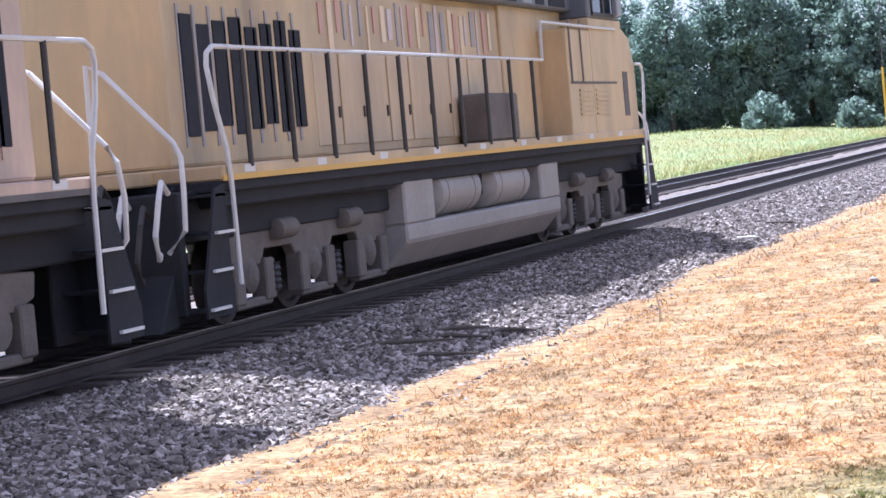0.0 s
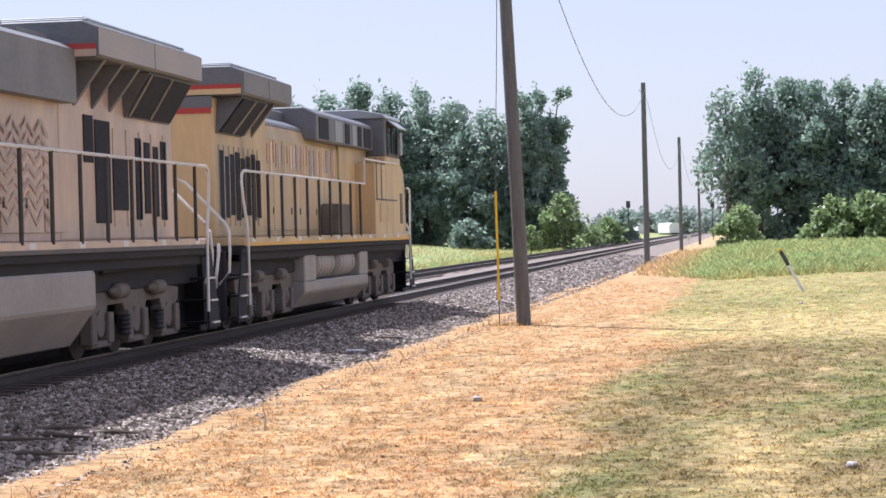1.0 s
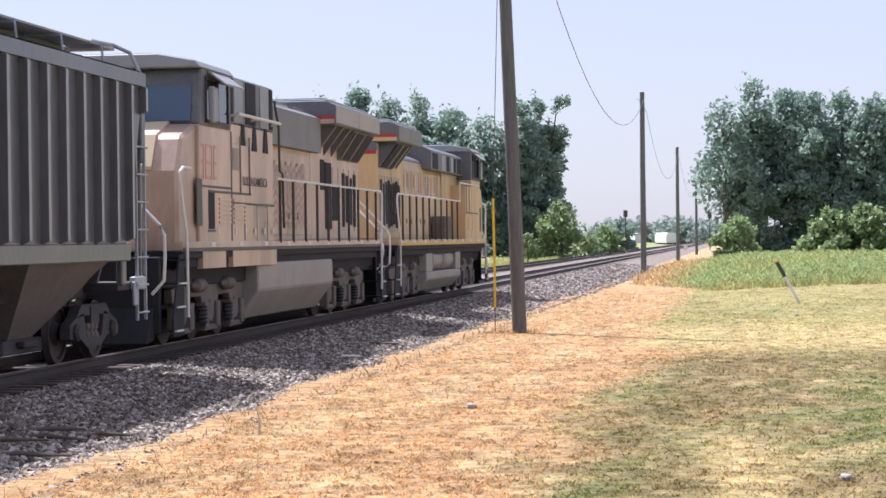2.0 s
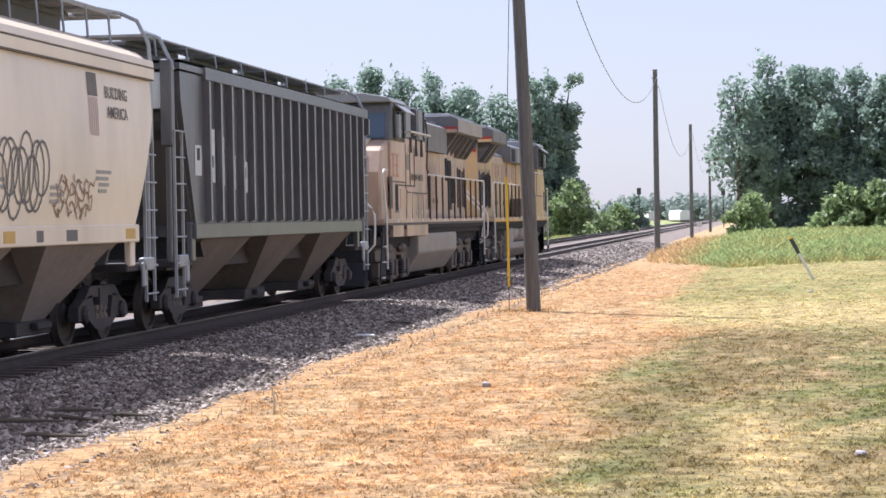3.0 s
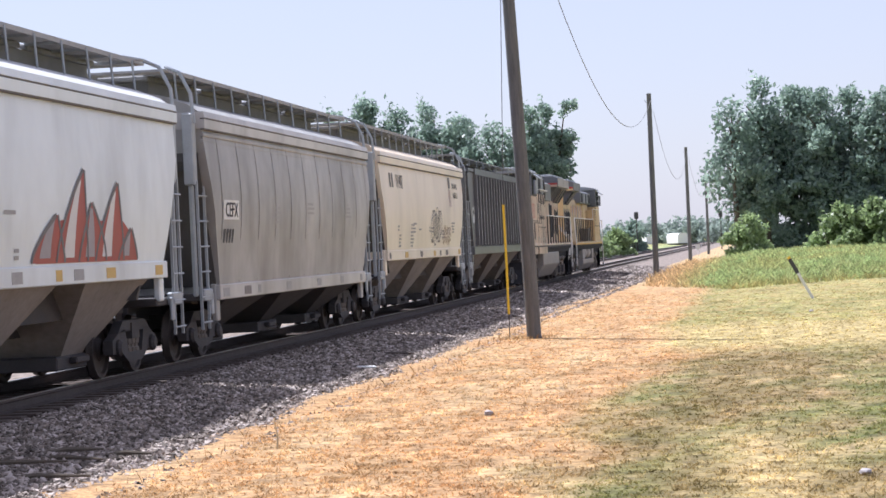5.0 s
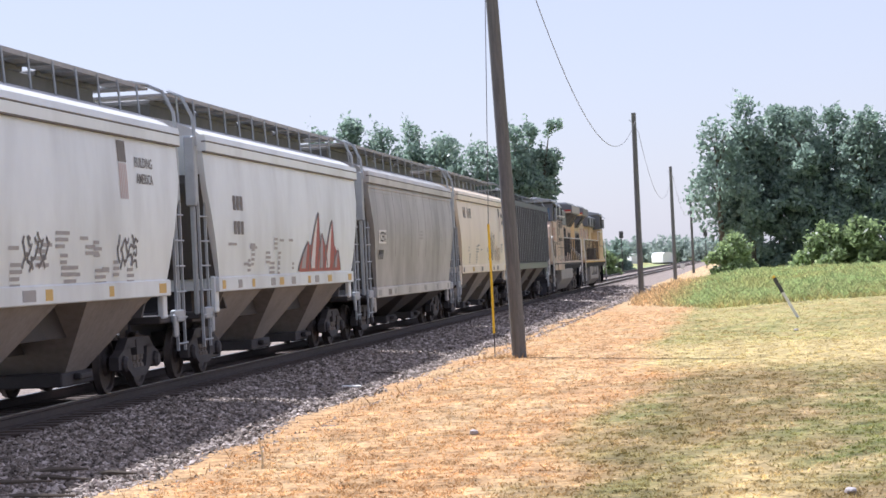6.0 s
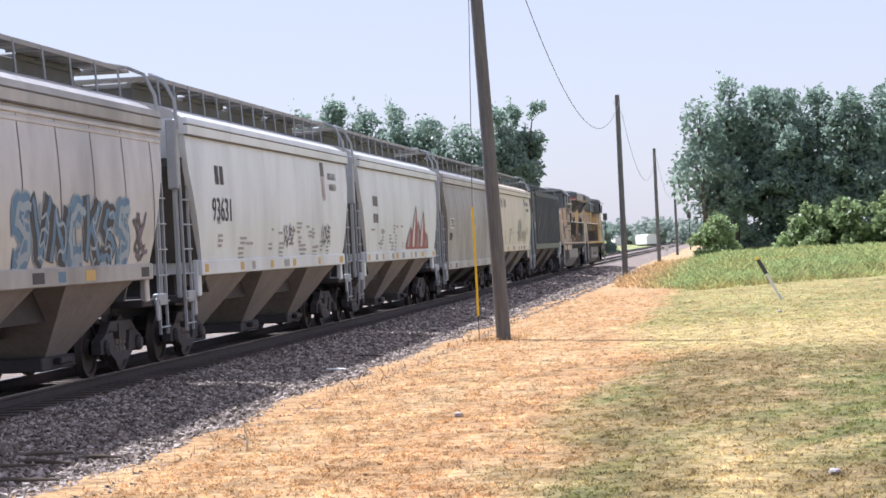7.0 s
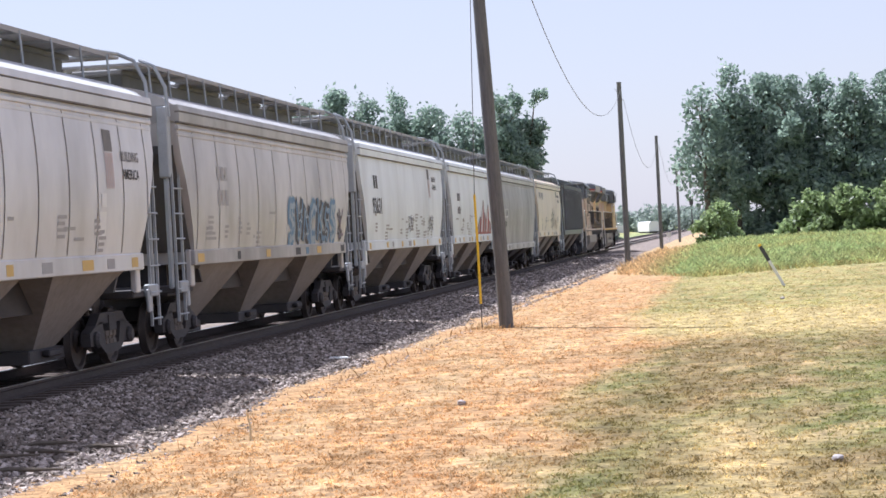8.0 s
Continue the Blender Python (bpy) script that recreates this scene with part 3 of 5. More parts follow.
def build_trees():
    g = "trees beyond the far track"
    wood = [(16.0, 250, 17.5, 13, 0), (14.6, 240, 17, 11, 0), (13.3, 245, 17.5, 11, 0), (12.0, 238, 16.8, 10, 0), (10.9, 242, 17.4, 9, 0), (10.0, 240, 18.6, 9, 0), (9.2, 240, 17.6, 9, 0), (8.4, 244, 18.4, 8, 0.8), (7.6, 240, 16.8, 9.5, 0), (6.7, 238, 15.8, 10, 0), (5.75, 238, 18.2, 7, 0), (5.3, 240, 18.6, 5.8, 2.4)]
    for i, (az, dist, h, w, lean) in enumerate(wood):
        build_tree(-dist * math.tan(radians(az)), dist, h + 0.4, w, 20 + i, leaves=int(1700 * w), low=0.05, group=g, size=0.27, lean=lean)
    for i, (az, dist, h, w) in enumerate([(4.75, 232, 6.4, 7.5), (3.6, 260, 3.6, 6), (3.15, 330, 5.5, 6), (9.6, 225, 4, 6), (7.3, 226, 3.4, 5)]):
        build_tree(-dist * math.tan(radians(az)), dist, h, w, 60 + i, leaves=3500, low=0.02, group=g, lumps=18, size=0.26, label="round green bush at the wood's edge", name="bush", material=M["leaf_light"] if i < 2 else None)
    for i in range(11):
        az = 18.0 - 0.95 * i
        build_tree(-247 * math.tan(radians(az)), 247, 4.6 + 0.5 * math.sin(i * 2.3), 10, 140 + i, leaves=3000, low=0.02, group="undergrowth of the wood", lumps=16, size=0.3, label="dark undergrowth between the trunks of the wood", name="bush")
    build_tree(-18.6, 188, 2.9, 2.4, 71, leaves=900, size=0.16, low=0.3, lumps=7, label="small round sapling beside the far track", name="sapling", material=M["leaf_light"])
    g = "trees beside the field"
    for i, (az, dist, h, w, lv) in enumerate([(0.45, 205, 15.8, 6.8, 2600), (-0.35, 207, 17.5, 7.4, 12000), (-1.1, 208, 16.3, 7.5, 15000), (-1.85, 206, 15.9, 7, 15000), (-2.6, 207, 16.1, 7.5, 15000), (-3.4, 204, 15.3, 8, 15000), (-4.3, 204, 15.8, 9, 15000), (-5.3, 206, 16, 10, 15000)]):
        build_tree(-dist * math.tan(radians(az)), dist, h, w, 80 + i, leaves=lv, low=0.06 if i else 0.3, group=g, size=0.25 if i else 0.30)
    build_tree(-0.35, 170, 3.6, 4.2, 120, leaves=5000, size=0.17, material=M["leaf_light"], low=0.05, lumps=22, label="round light green bush beside the field", name="bush")
    for x, h in ((7.6, 4.2), (10.6, 4.6), (14.5, 4.8)):
        build_tree(x, 192, h, 5.5, 130 + int(x), leaves=3500, size=0.26, material=M["leaf_light"], low=0.02, lumps=18, label="shrub with sunlit leaves under the trees", name="bush")
    # far woods along the line, with the haze in their leaf colour
    rng = random.Random(77)
    blobs = []
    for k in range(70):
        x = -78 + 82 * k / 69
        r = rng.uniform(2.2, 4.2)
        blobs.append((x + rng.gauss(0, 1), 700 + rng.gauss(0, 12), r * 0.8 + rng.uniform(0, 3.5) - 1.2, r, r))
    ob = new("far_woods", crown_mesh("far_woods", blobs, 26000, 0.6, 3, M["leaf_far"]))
    tagged(ob, "far woods along the horizon, haze put into their pale leaf colour", "woods", kind="stuff")


def build_far_train():
    """Standing cars and signals far down the line."""
    for x, y, w, turn in ((-30.6, 640, 2.6, 8), (-22.4, 640, 3.0, 14)):
        ob = holder("far_freight_car", "white freight car standing far down the line", "rail car", "standing cars", pose(x, y, -0.9, 0, 0, turn))
        bm = B()
        across(bm, [(-1.5, 1.3), (1.5, 1.3), (1.55, 3.4), (1.2, 4.0), (0.6, 4.25), (-0.6, 4.25), (-1.2, 4.0), (-1.55, 3.4)], -8, 8)
        part("body", bm, M["paintwhite"], ob, smooth=True)
        bm = B()
        box(bm, -1.3, 1.3, -7.6, 7.6, 0.4, 1.3)
        part("underframe", bm, M["frame"], ob)
    ob = holder("flat_car", "low dark flat car standing far down the line", "rail car", "standing cars", pose(-33.5, 630, -0.9))
    bm = B()
    box(bm, -2.4, 2.4, -8, 8, 0.5, 2.2)
    part("body", bm, M["frame"], ob, bevel=0.1)
    for x, y, h in ((-16.3, 306, 5.9), (-4.9, 330, 5.8)):
        ob = holder("rail_signal", "dark railway signal on a slim mast", "signal", "signals", pose(x, y, -0.2))
        bm = B()
        tube(bm, [(0, 0, 0), (0, 0, h)], 0.07, 8)
        part("mast", bm, M["post"], ob)
        bm = B()
        box(bm, -0.3, 0.3, -0.1, 0.1, h - 0.75, h + 0.25)
        part("head", bm, M["dark"], ob, bevel=0.08)
    bm = B()
    box(bm, -0.25, 0.25, -0.02, 0.02, 0.6, 1.2)
    box(bm, -0.03, 0.03, 0.0, 0.03, -0.2, 1.0)
    thing("sign_board", bm, M["paintwhite"], "small white board beside the far track", "sign", m=pose(-6.6, 255, 0.0))


def build_litter():
    """Small things on the stone and the lawn."""
    rng = random.Random(14)
    for k, (x, y, l, a) in enumerate([(-7.5, 21.0, 1.1, 20), (-7.1, 21.6, 0.8, -10), (-7.3, 22.3, 0.7, 35), (-6.7, 22.4, 0.5, 5), (-6.9, 20.2, 0.9, 12)]):
        bm = B()
        tube(bm, [(-l / 2, 0, 0), (-l * 0.1, 0.03, 0.02), (l / 2, -0.02, 0.0)], [0.02, 0.03, 0.012], 6)
        thing("stick", bm, M["bark"], "dead dark branch lying on the stone", "stick", "branches on the stone", m=pose(x, y, bed_height(x, y) + 0.035, 0, 0, a))
    bm = B()
    box(bm, -0.17, 0.17, -0.06, 0.06, 0, 0.03)
    thing("plank", bm, M["paintwhite"], "short pale board lying on the stone", "board", bevel=0.006, m=pose(-6.84, 37.5, bed_height(-6.84, 37.5) + 0.03, 4, 3, 25))
    bm = B()
    box(bm, -0.28, 0.28, -0.07, 0.07, 0, 0.03)
    thing("plank", bm, M["tie"], "short dark board lying on the stone", "board", bevel=0.006, m=pose(-7.0, 42.0, bed_height(-7.0, 42.0) + 0.03, 0, 2, -10))
    for x, y, r in ((-3.37, 26.8, 0.06), (0.85, 18.85, 0.055), (1.4, 58, 0.07)):
        bm = B()
        bmesh.ops.create_icosphere(bm, subdivisions=2, radius=r)
        for v in bm.verts:
            v.co *= rng.uniform(0.8, 1.15)
            v.co.z *= 0.6
        thing("pebble", bm, M["wing_pale"], "pale stone lying in the lawn", "stone", "pale stones", m=pose(x, y, land(x, y) + 0.03))
    bm = B()
    tube(bm, [(0, 0, -0.05), (0.0, 0.02, 0.16), (-0.03, 0, 0.32)], [0.014, 0.012, 0.004], 5)
    thing("stalk", bm, M["stalk"], "single dry upright stalk at the edge of the stone", "plant", m=pose(-5.24, 23.1, 0))


# ---- poles, wires, posts ----
POLES = [(-4.95, 48.1, 10.4), (-5.3, 117, 9.9), (-5.3, 180, 9.5), (-5.3, 253, 8.7)]


def build_poles():
    for i, (x, y, top) in enumerate(POLES):
        bm = B()
        tube(bm, [(0, 0, -0.5), (0.01, 0, 2), (0, 0, 6), (0, 0, top - land(x, y))], [0.165, 0.16, 0.145, 0.125], 14)
        ob = thing("utility_pole", bm, M["pole"], "weathered grey timber utility pole without crossarm", "pole", "poles along the line", smooth=True, m=pose(x, y, land(x, y), 0, -1.75 if i == 0 else 0.2, 0))
        bm = B()
        disc(bm, (0.0, -0.17, top - 0.5), "y", [(0, 0.03), (0.34, 0.03)], 8)
        part("bolt", bm, M["steel"], ob)
    for (x0, y0, z0), (x1, y1, z1), sag in zip(POLES, POLES[1:], (3.1, 3.2, 2.6)):
        bm = B()
        pts = [(x0 + (x1 - x0) * k / 24 + (0.14 if k else -0.2), y0 + (y1 - y0) * k / 24, (z0 + (z1 - z0) * k / 24) - 0.35 - sag * 4 * (k / 24) * (1 - k / 24)) for k in range(25)]
        tube(bm, pts, 0.012, 6)
        thing("cable", bm, M["wire"], "slack overhead cable hanging between the poles", "cable", "cables")


def build_guy():
    ob = holder("guy_wire", "steel guy wire with a yellow guard beside the pole", "guy wire", m=pose(-5.46, 47.8, 0))
    bm = B()
    tube(bm, [(0.0, 0, -0.3), (0.0, 0, 0.6)], 0.012, 6)
    part("anchor_rod", bm, M["steel"], ob)
    bm = B()
    tube(bm, [(0.0, 0, 0.57), (0, 0, 1.6), (-0.015, 0, 3.0)], 0.027, 8)
    part("guard", bm, M["guard"], ob, "bright yellow plastic guard", smooth=True)
    bm = B()
    tube(bm, [(-0.015, 0, 3.0), (0.18, 0.2, 9.6)], 0.009, 5)
    part("strand", bm, M["wire"], ob)


def build_marker():
    ob = holder("marker_post", "leaning white marker post with a dark top in the mown edge", "post", m=pose(1.72, 68.5, land(1.72, 68.5), 0, -28, 0))
    bm = B()
    box(bm, -0.045, 0.045, -0.02, 0.02, -0.2, 0.95)
    part("stake", bm, M["paintwhite"], ob, bevel=0.008)
    bm = B()
    box(bm, -0.06, 0.06, -0.025, 0.025, 0.9, 1.42)
    part("panel", bm, M["dark"], ob, "dark plate", bevel=0.01)
    bm = B()
    box(bm, -0.055, 0.055, -0.022, 0.022, 1.42, 1.5)
    part("tip", bm, M["guard"], ob, "yellow tip", bevel=0.01)

# ---- train: running gear shared by all ----
WHEELSETS = []


def wheelset_mesh(r):
    bm = B()
    for s in (-1, 1):
        disc(bm, (s * 0.75, 0, 0), "x", [(-0.07, r * 0.9), (-0.065, r), (-0.03, r + 0.025) if s > 0 else (-0.03, r), (0.03, r) if s > 0 else (0.03, r + 0.025), (0.065, r * 0.99), (0.068, r * 0.86), (0.03, r * 0.8), (0.035, r * 0.4), (0.09, r * 0.3), (0.09, 0.05)], 24)
    disc(bm, (0, 0, 0), "x", [(-0.98, 0.08), (0.98, 0.08)], 10)
    return finish("wheelset", bm, M["wheel"], smooth=True)


WHEEL_CAR, WHEEL_LOCO = wheelset_mesh(0.44), wheelset_mesh(0.52)


def add_wheelset(parent, y, r, me):
    ob = new("wheelset", me)
    ob.parent = parent
    ob.matrix_basis = pose(0, y, r)
    WHEELSETS.append((ob, y, r))


def car_truck(car, y):
    """A four-wheel truck with cast side frames, springs and bolster."""
    bm = B()
    for s in (-1, 1):
        x0, x1 = s * 0.93, s * 1.08
        for o in ([(-1.16, 0.36), (-0.66, 0.36), (-0.36, 0.22), (0.36, 0.22), (0.66, 0.36), (1.16, 0.36), (1.16, 0.56), (0.86, 0.66), (0.5, 0.72), (0.36, 0.36), (-0.36, 0.36), (-0.5, 0.72), (-0.86, 0.66), (-1.16, 0.56)],
                  [(-0.86, 0.66), (-0.5, 0.68), (0.5, 0.68), (0.86, 0.66), (0.6, 0.84), (-0.6, 0.84)]):
            prism(bm, o, min(x0, x1), max(x0, x1))
        for e in (-0.89, 0.89):
            disc(bm, (s * 1.0, e, 0.45), "x", [(-0.1, 0.13), (0.12, 0.13), (0.16, 0.09)], 10)
    box(bm, -1.1, 1.1, -0.2, 0.2, 0.56, 0.80)
    tr = part("truck", bm, M["frame"], car, "cast steel truck, brown with dust", at=pose(0, y, 0))
    for s in (-1, 1):
        bm = B()
        for k in (-0.2, 0.0, 0.2):
            disc(bm, (s * 1.0, k, 0), "z", [(0.36, 0.085), (0.42, 0.085), (0.43, 0.065), (0.47, 0.065), (0.48, 0.085), (0.54, 0.085), (0.56, 0.085)], 8)
        part("spring", bm, M["truck"], tr)
    for e in (-0.89, 0.89):
        add_wheelset(tr, e, 0.44, WHEEL_CAR)


def coupler(car, y, s):
    bm = B()
    box(bm, -0.09, 0.09, min(y, y - s * 0.75), max(y, y - s * 0.75), 0.76, 0.94)
    box(bm, -0.16, 0.16, min(y - s * 0.02, y - s * 0.3), max(y - s * 0.02, y - s * 0.3), 0.7, 1.0)
    part("coupler", bm, M["wheel"], car, bevel=0.03)
    bm = B()
    tube(bm, [(0.3, y - s * 0.6, 0.85), (0.32, y - s * 0.35, 0.45), (0.3, y - s * 0.05, 0.42)], 0.03, 6)
    part("air_hose", bm, M["frame"], car)


def words(text, size, material, parent, x, y, z, squeeze=1.0, name="lettering"):
    """Painted characters on a side that looks towards +x."""
    cu = bpy.data.curves.new("letters", "FONT")
    cu.body, cu.size, cu.align_x, cu.extrude, cu.resolution_u, cu.offset = text, size, "CENTER", 0.0015, 2, 0.004 * size
    tmp = new("letters", cu)
    me = bpy.data.meshes.new_from_object(tmp.evaluated_get(bpy.context.evaluated_depsgraph_get()))
    bpy.data.objects.remove(tmp)
    me.materials.clear()
    me.materials.append(material)
    ob = new(name, me)
    ob.parent = parent
    lean = side_lean(z + size * 0.35)
    ob.matrix_basis = Matrix.Translation((side_x(z) + 0.012, y, z)) @ Matrix(((0, -lean, 1, 0), (squeeze, 0, 0, 0), (0, 1, lean, 0), (0, 0, 0, 1)))
    return ob


BULGE = 0.0


def side_x(z):
    """Half width of a hopper body at a height over the rail."""
    f = min(1, max(0, (z - 1.7) / 2.35))
    return 1.49 + BULGE * math.sin(math.pi * f ** 0.9)


def side_lean(z):
    return -(side_x(z + 0.05) - side_x(z - 0.05)) / 0.1


def patch(bm, y0, y1, z0, z1, off=0.006, slant=0.0):
    """A painted field that follows the body side."""
    n = max(1, int((z1 - z0) / 0.2))
    rows = []
    for k in range(n + 1):
        z = z0 + (z1 - z0) * k / n
        sh = slant * (z - z0)
        rows.append((bm.verts.new((side_x(z) + off, y0 + sh, z)), bm.verts.new((side_x(z) + off, y1 + sh, z))))
    for a, b in zip(rows, rows[1:]):
        bm.faces.new((a[0], a[1], b[1], b[0]))


def stroke(bm, pts, width, off=0.008):
    """A sprayed line on the body side, as a ribbon."""
    last = None
    for i, (y, z) in enumerate(pts):
        y1, z1 = pts[min(i + 1, len(pts) - 1)]
        y0, z0 = pts[max(i - 1, 0)]
        d = math.hypot(y1 - y0, z1 - z0) or 1
        nx, nz = -(z1 - z0) / d * width / 2, (y1 - y0) / d * width / 2
        a = bm.verts.new((side_x(z + nz) + off, y + nx, z + nz))
        b = bm.verts.new((side_x(z - nz) + off, y - nx, z - nz))
        if last:
            bm.faces.new((last[0], a, b, last[1]))
        last = (a, b)


def curvy(rng, y, z, h, w, n=14):
    """A swooping letter-like line."""
    p = [rng.uniform(0, 6.3) for _ in range(4)]
    k = rng.choice((1.0, 1.5, 2.0))
    return [(y + w * 0.5 * math.sin(k * 2 * math.pi * i / n + p[0]) + w * 0.2 * math.sin(5 * i / n + p[1]), z + h * i / n + 0.12 * h * math.sin(k * 4 * math.pi * i / n + p[2])) for i in range(n + 1)]


def ladder(car, y, z0, z1, name="ladder", x=1.46, width=0.46, material=None):
    paint = material or M["galv"]
    bm = B()
    box(bm, x - 0.03, x + 0.012, y - width / 2 - 0.022, y - width / 2 + 0.022, z0, z1)
    ld = part(name, bm, paint, car, "pale metal side ladder")
    bm = B()
    box(bm, x - 0.03, x + 0.012, y + width / 2 - 0.022, y + width / 2 + 0.022, z0, z1)
    part("stile", bm, paint, ld)
    n = int((z1 - z0) / 0.42)
    for k in range(n + 1):
        z = z0 + 0.12 + k * 0.42
        if z < z1:
            bm = B()
            tube(bm, [(x + 0.02, y - width / 2 - 0.08, z), (x + 0.02, y + width / 2 + 0.08, z)], 0.016, 5)
            part("rung", bm, paint, ld)
    return ld


def hopper(kind, length, paint, label, ribs=False, seams=0, bulge=0.05, boards=14, roof=None, sill=None, chutes=None, zs=1.72):
    """A three-bay covered hopper car; its middle at the origin, rail top at z = 0."""
    global BULGE
    BULGE = 0.0 if ribs else bulge
    car = holder("hopper_car", label, "hopper car", "cars of the train")
    half = length / 2
    top, low = half - 0.9, half - 1.75          # half lengths of the body at the eave and the sill
    zt = 4.30 if ribs else 4.12
    # body shell
    levels = [zs - 0.22, zs, 2.1, 2.5, 2.9, 3.3, 3.7, zt - 0.15]
    bm = B()
    rings = []
    for z in levels:
        f = min(1, max(0, (z - zs) / ((zt - 0.5 if ribs else 3.35) - zs)))
        l = low + (top - low) * f
        w = side_x(z)
        rings.append([bm.verts.new(p) for p in ((w, -l, z), (w, l, z), (-w, l, z), (-w, -l, z))])
    for a, b in zip(rings, rings[1:]):
        for k in range(4):
            bm.faces.new((a[k], a[(k + 1) % 4], b[(k + 1) % 4], b[k]))
    bm.faces.new(rings[0][::-1]), bm.faces.new(rings[-1])
    body = part("body", bm, paint, car, smooth=True)
    # eave band and roof
    bm = B()
    if ribs:
        across(bm, [(-1.56, zt - 0.2), (1.56, zt - 0.2), (1.56, zt), (-1.56, zt)], -top + 1.4, top + 0.05)
        across(bm, [(-1.52, zt - 0.12), (1.52, zt - 0.12), (1.52, zt - 0.02), (-1.52, zt - 0.02)], -top - 0.1, -top + 1.4)
    else:
        across(bm, [(-1.57, zt - 0.22), (1.57, zt - 0.22), (1.575, zt - 0.07), (1.555, zt - 0.065), (1.555, zt - 0.045), (1.575, zt - 0.04), (1.555, zt + 0.06), (-1.555, zt + 0.06), (-1.575, zt - 0.04), (-1.555, zt - 0.045), (-1.555, zt - 0.065), (-1.575, zt - 0.07)], -top - 0.03, top + 0.03)
    part("eave", bm, sill or paint, car)
    if not ribs:
        # thin dark strips in the eave notch and below its lip
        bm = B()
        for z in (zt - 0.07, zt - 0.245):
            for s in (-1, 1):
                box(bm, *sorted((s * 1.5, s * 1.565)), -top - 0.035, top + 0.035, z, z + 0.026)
        part("eave_groove", bm, M["dark_line"], car, "dark groove line under the eave")
    if seams:
        for s in (-1, 1):
            bm = B()
            for z, x in ((zt - 0.36, 1.55), (zt - 0.47, 1.54)):
                box(bm, *sorted((s * 1.48, s * x)), -top - 0.02, top + 0.02, z, z + 0.07)
            part("eave_ledge", bm, paint, car, bevel=0.012)
    bm = B()
    rise = 0.14 if ribs else 0.46
    across(bm, [(-1.52, zt + 0.03), (1.52, zt + 0.03), (1.3, zt + 0.03 + rise * 0.35), (0.9, zt + rise * 0.75), (0.45, zt + rise), (-0.45, zt + rise), (-0.9, zt + rise * 0.75), (-1.3, zt + 0.03 + rise * 0.35)], -top - 0.02, top + 0.02)
    part("roof", bm, roof or paint, car, smooth=True)
    # hatch trough and the two running boards on brackets
    zb = zt + (0.45 if ribs else 0.80)
    bm = B()
    box(bm, -0.4, 0.4, -top + 0.8, top - 0.8, zt + rise - 0.03, zb - 0.10)
    trough = part("hatch", bm, M["hatch"], car, "long trough hatch", bevel=0.02)
    for k in range(4):
        yy = -top + 2.2 + k * (2 * top - 4.4) / 3
        bm = B()
        box(bm, -0.46, 0.46, yy - 1.6, yy + 1.6, zb - 0.12, zb - 0.03)
        part("lid", bm, M["hatch"], trough, bevel=0.02)
    for s in (-1, 1):
        bm = B()
        for k in range(4):
            x = s * (0.50 + 0.13 * k)
            box(bm, x - 0.06, x + 0.06, -top + 0.1, top - 0.1, zb - 0.03, zb)
        if not ribs:
            box(bm, s * 0.97 - 0.012, s * 0.97 + 0.012, -top + 0.1, top - 0.1, zb - 0.06, zb + 0.01)
        rb = part("running_board", bm, M["grate"], car, "dark grating running board")
        for k in range(boards):
            y = -top + 0.35 + k * (2 * top - 0.7) / (boards - 1)
            bm = B()
            tube(bm, [(s * 0.99, y, zb - 0.02), (s * 1.02, y + 0.02, zt + rise * 0.55)], 0.02, 5)
            box(bm, s * 0.72 - 0.27, s * 0.72 + 0.27, y - 0.015, y + 0.015, zb - 0.07, zb - 0.03)
            part("bracket", bm, M["galv"], rb)
    for e in (-1, 1):
        bm = B()
        box(bm, -1.0, 1.0, e * (top + 0.02) - 0.28, e * (top + 0.02) + 0.28, zb - 0.06, zb - 0.02)
        part("end_walk", bm, M["grate"], car)
        for s in (-1, 1):
            bm = B()
            tube(bm, [(s * 0.9, e * (top - 0.5), zb + 0.02), (s * 1.0, e * (top + 0.2), zb + 0.02), (s * 1.25, e * (top + 0.28), zb - 0.1), (s * 1.42, e * (top + 0.28), zb - 0.45), (s * 1.46, e * (top + 0.28), zt - 0.15)], 0.032, 7)
            part("grab_iron", bm, M["galv"], car, smooth=True)
    # ends: corner plates, ladders, slope sheet, platform, centre sill
    for e in (-1, 1):
        yc = e * (top + 0.27)
        for s in (-1, 1):
            bm = B()
            box(bm, s * 1.36 - 0.09, s * 1.36 + 0.09, yc - 0.11, yc + 0.11, 2.95, zt + 0.02)
            box(bm, s * 1.36 - 0.04, s * 1.36 + 0.04, yc - 0.05, yc + 0.05, 1.1, 2.95)
            part("corner_post", bm, M["galv"] if not ribs else paint, car, bevel=0.02)
            bm = B()
            box(bm, s * 1.44 - 0.05, s * 1.44 + 0.05, e * (half - 1.0) - 0.28, e * (half - 1.0) + 0.28, 1.02, 1.22)
            box(bm, s * 1.46 - 0.03, s * 1.46 + 0.03, e * (half - 1.25) - 0.07, e * (half - 1.25) + 0.07, 0.78, 1.15)
            part("jacking_pad", bm, M["galv"], car, bevel=0.02)
            bm = B()
            box(bm, s * 1.4 - 0.05, s * 1.4 + 0.05, e * low - 0.12, e * low + 0.12, zs - 0.62, zs + 0.02)
            part("bolster_web", bm, paint, car, bevel=0.02)
        ladder(car, e * (half - 0.86), 0.55, zt - 1.1)
        bm = B()
        across(bm, [(-1.4, 1.02), (1.4, 1.02), (1.4, 1.14), (-1.4, 1.14)], min(e * (half - 1.9), e * (half - 0.62)), max(e * (half - 1.9), e * (half - 0.62)))
        part("end_platform", bm, M["frame"], car, bevel=0.02)
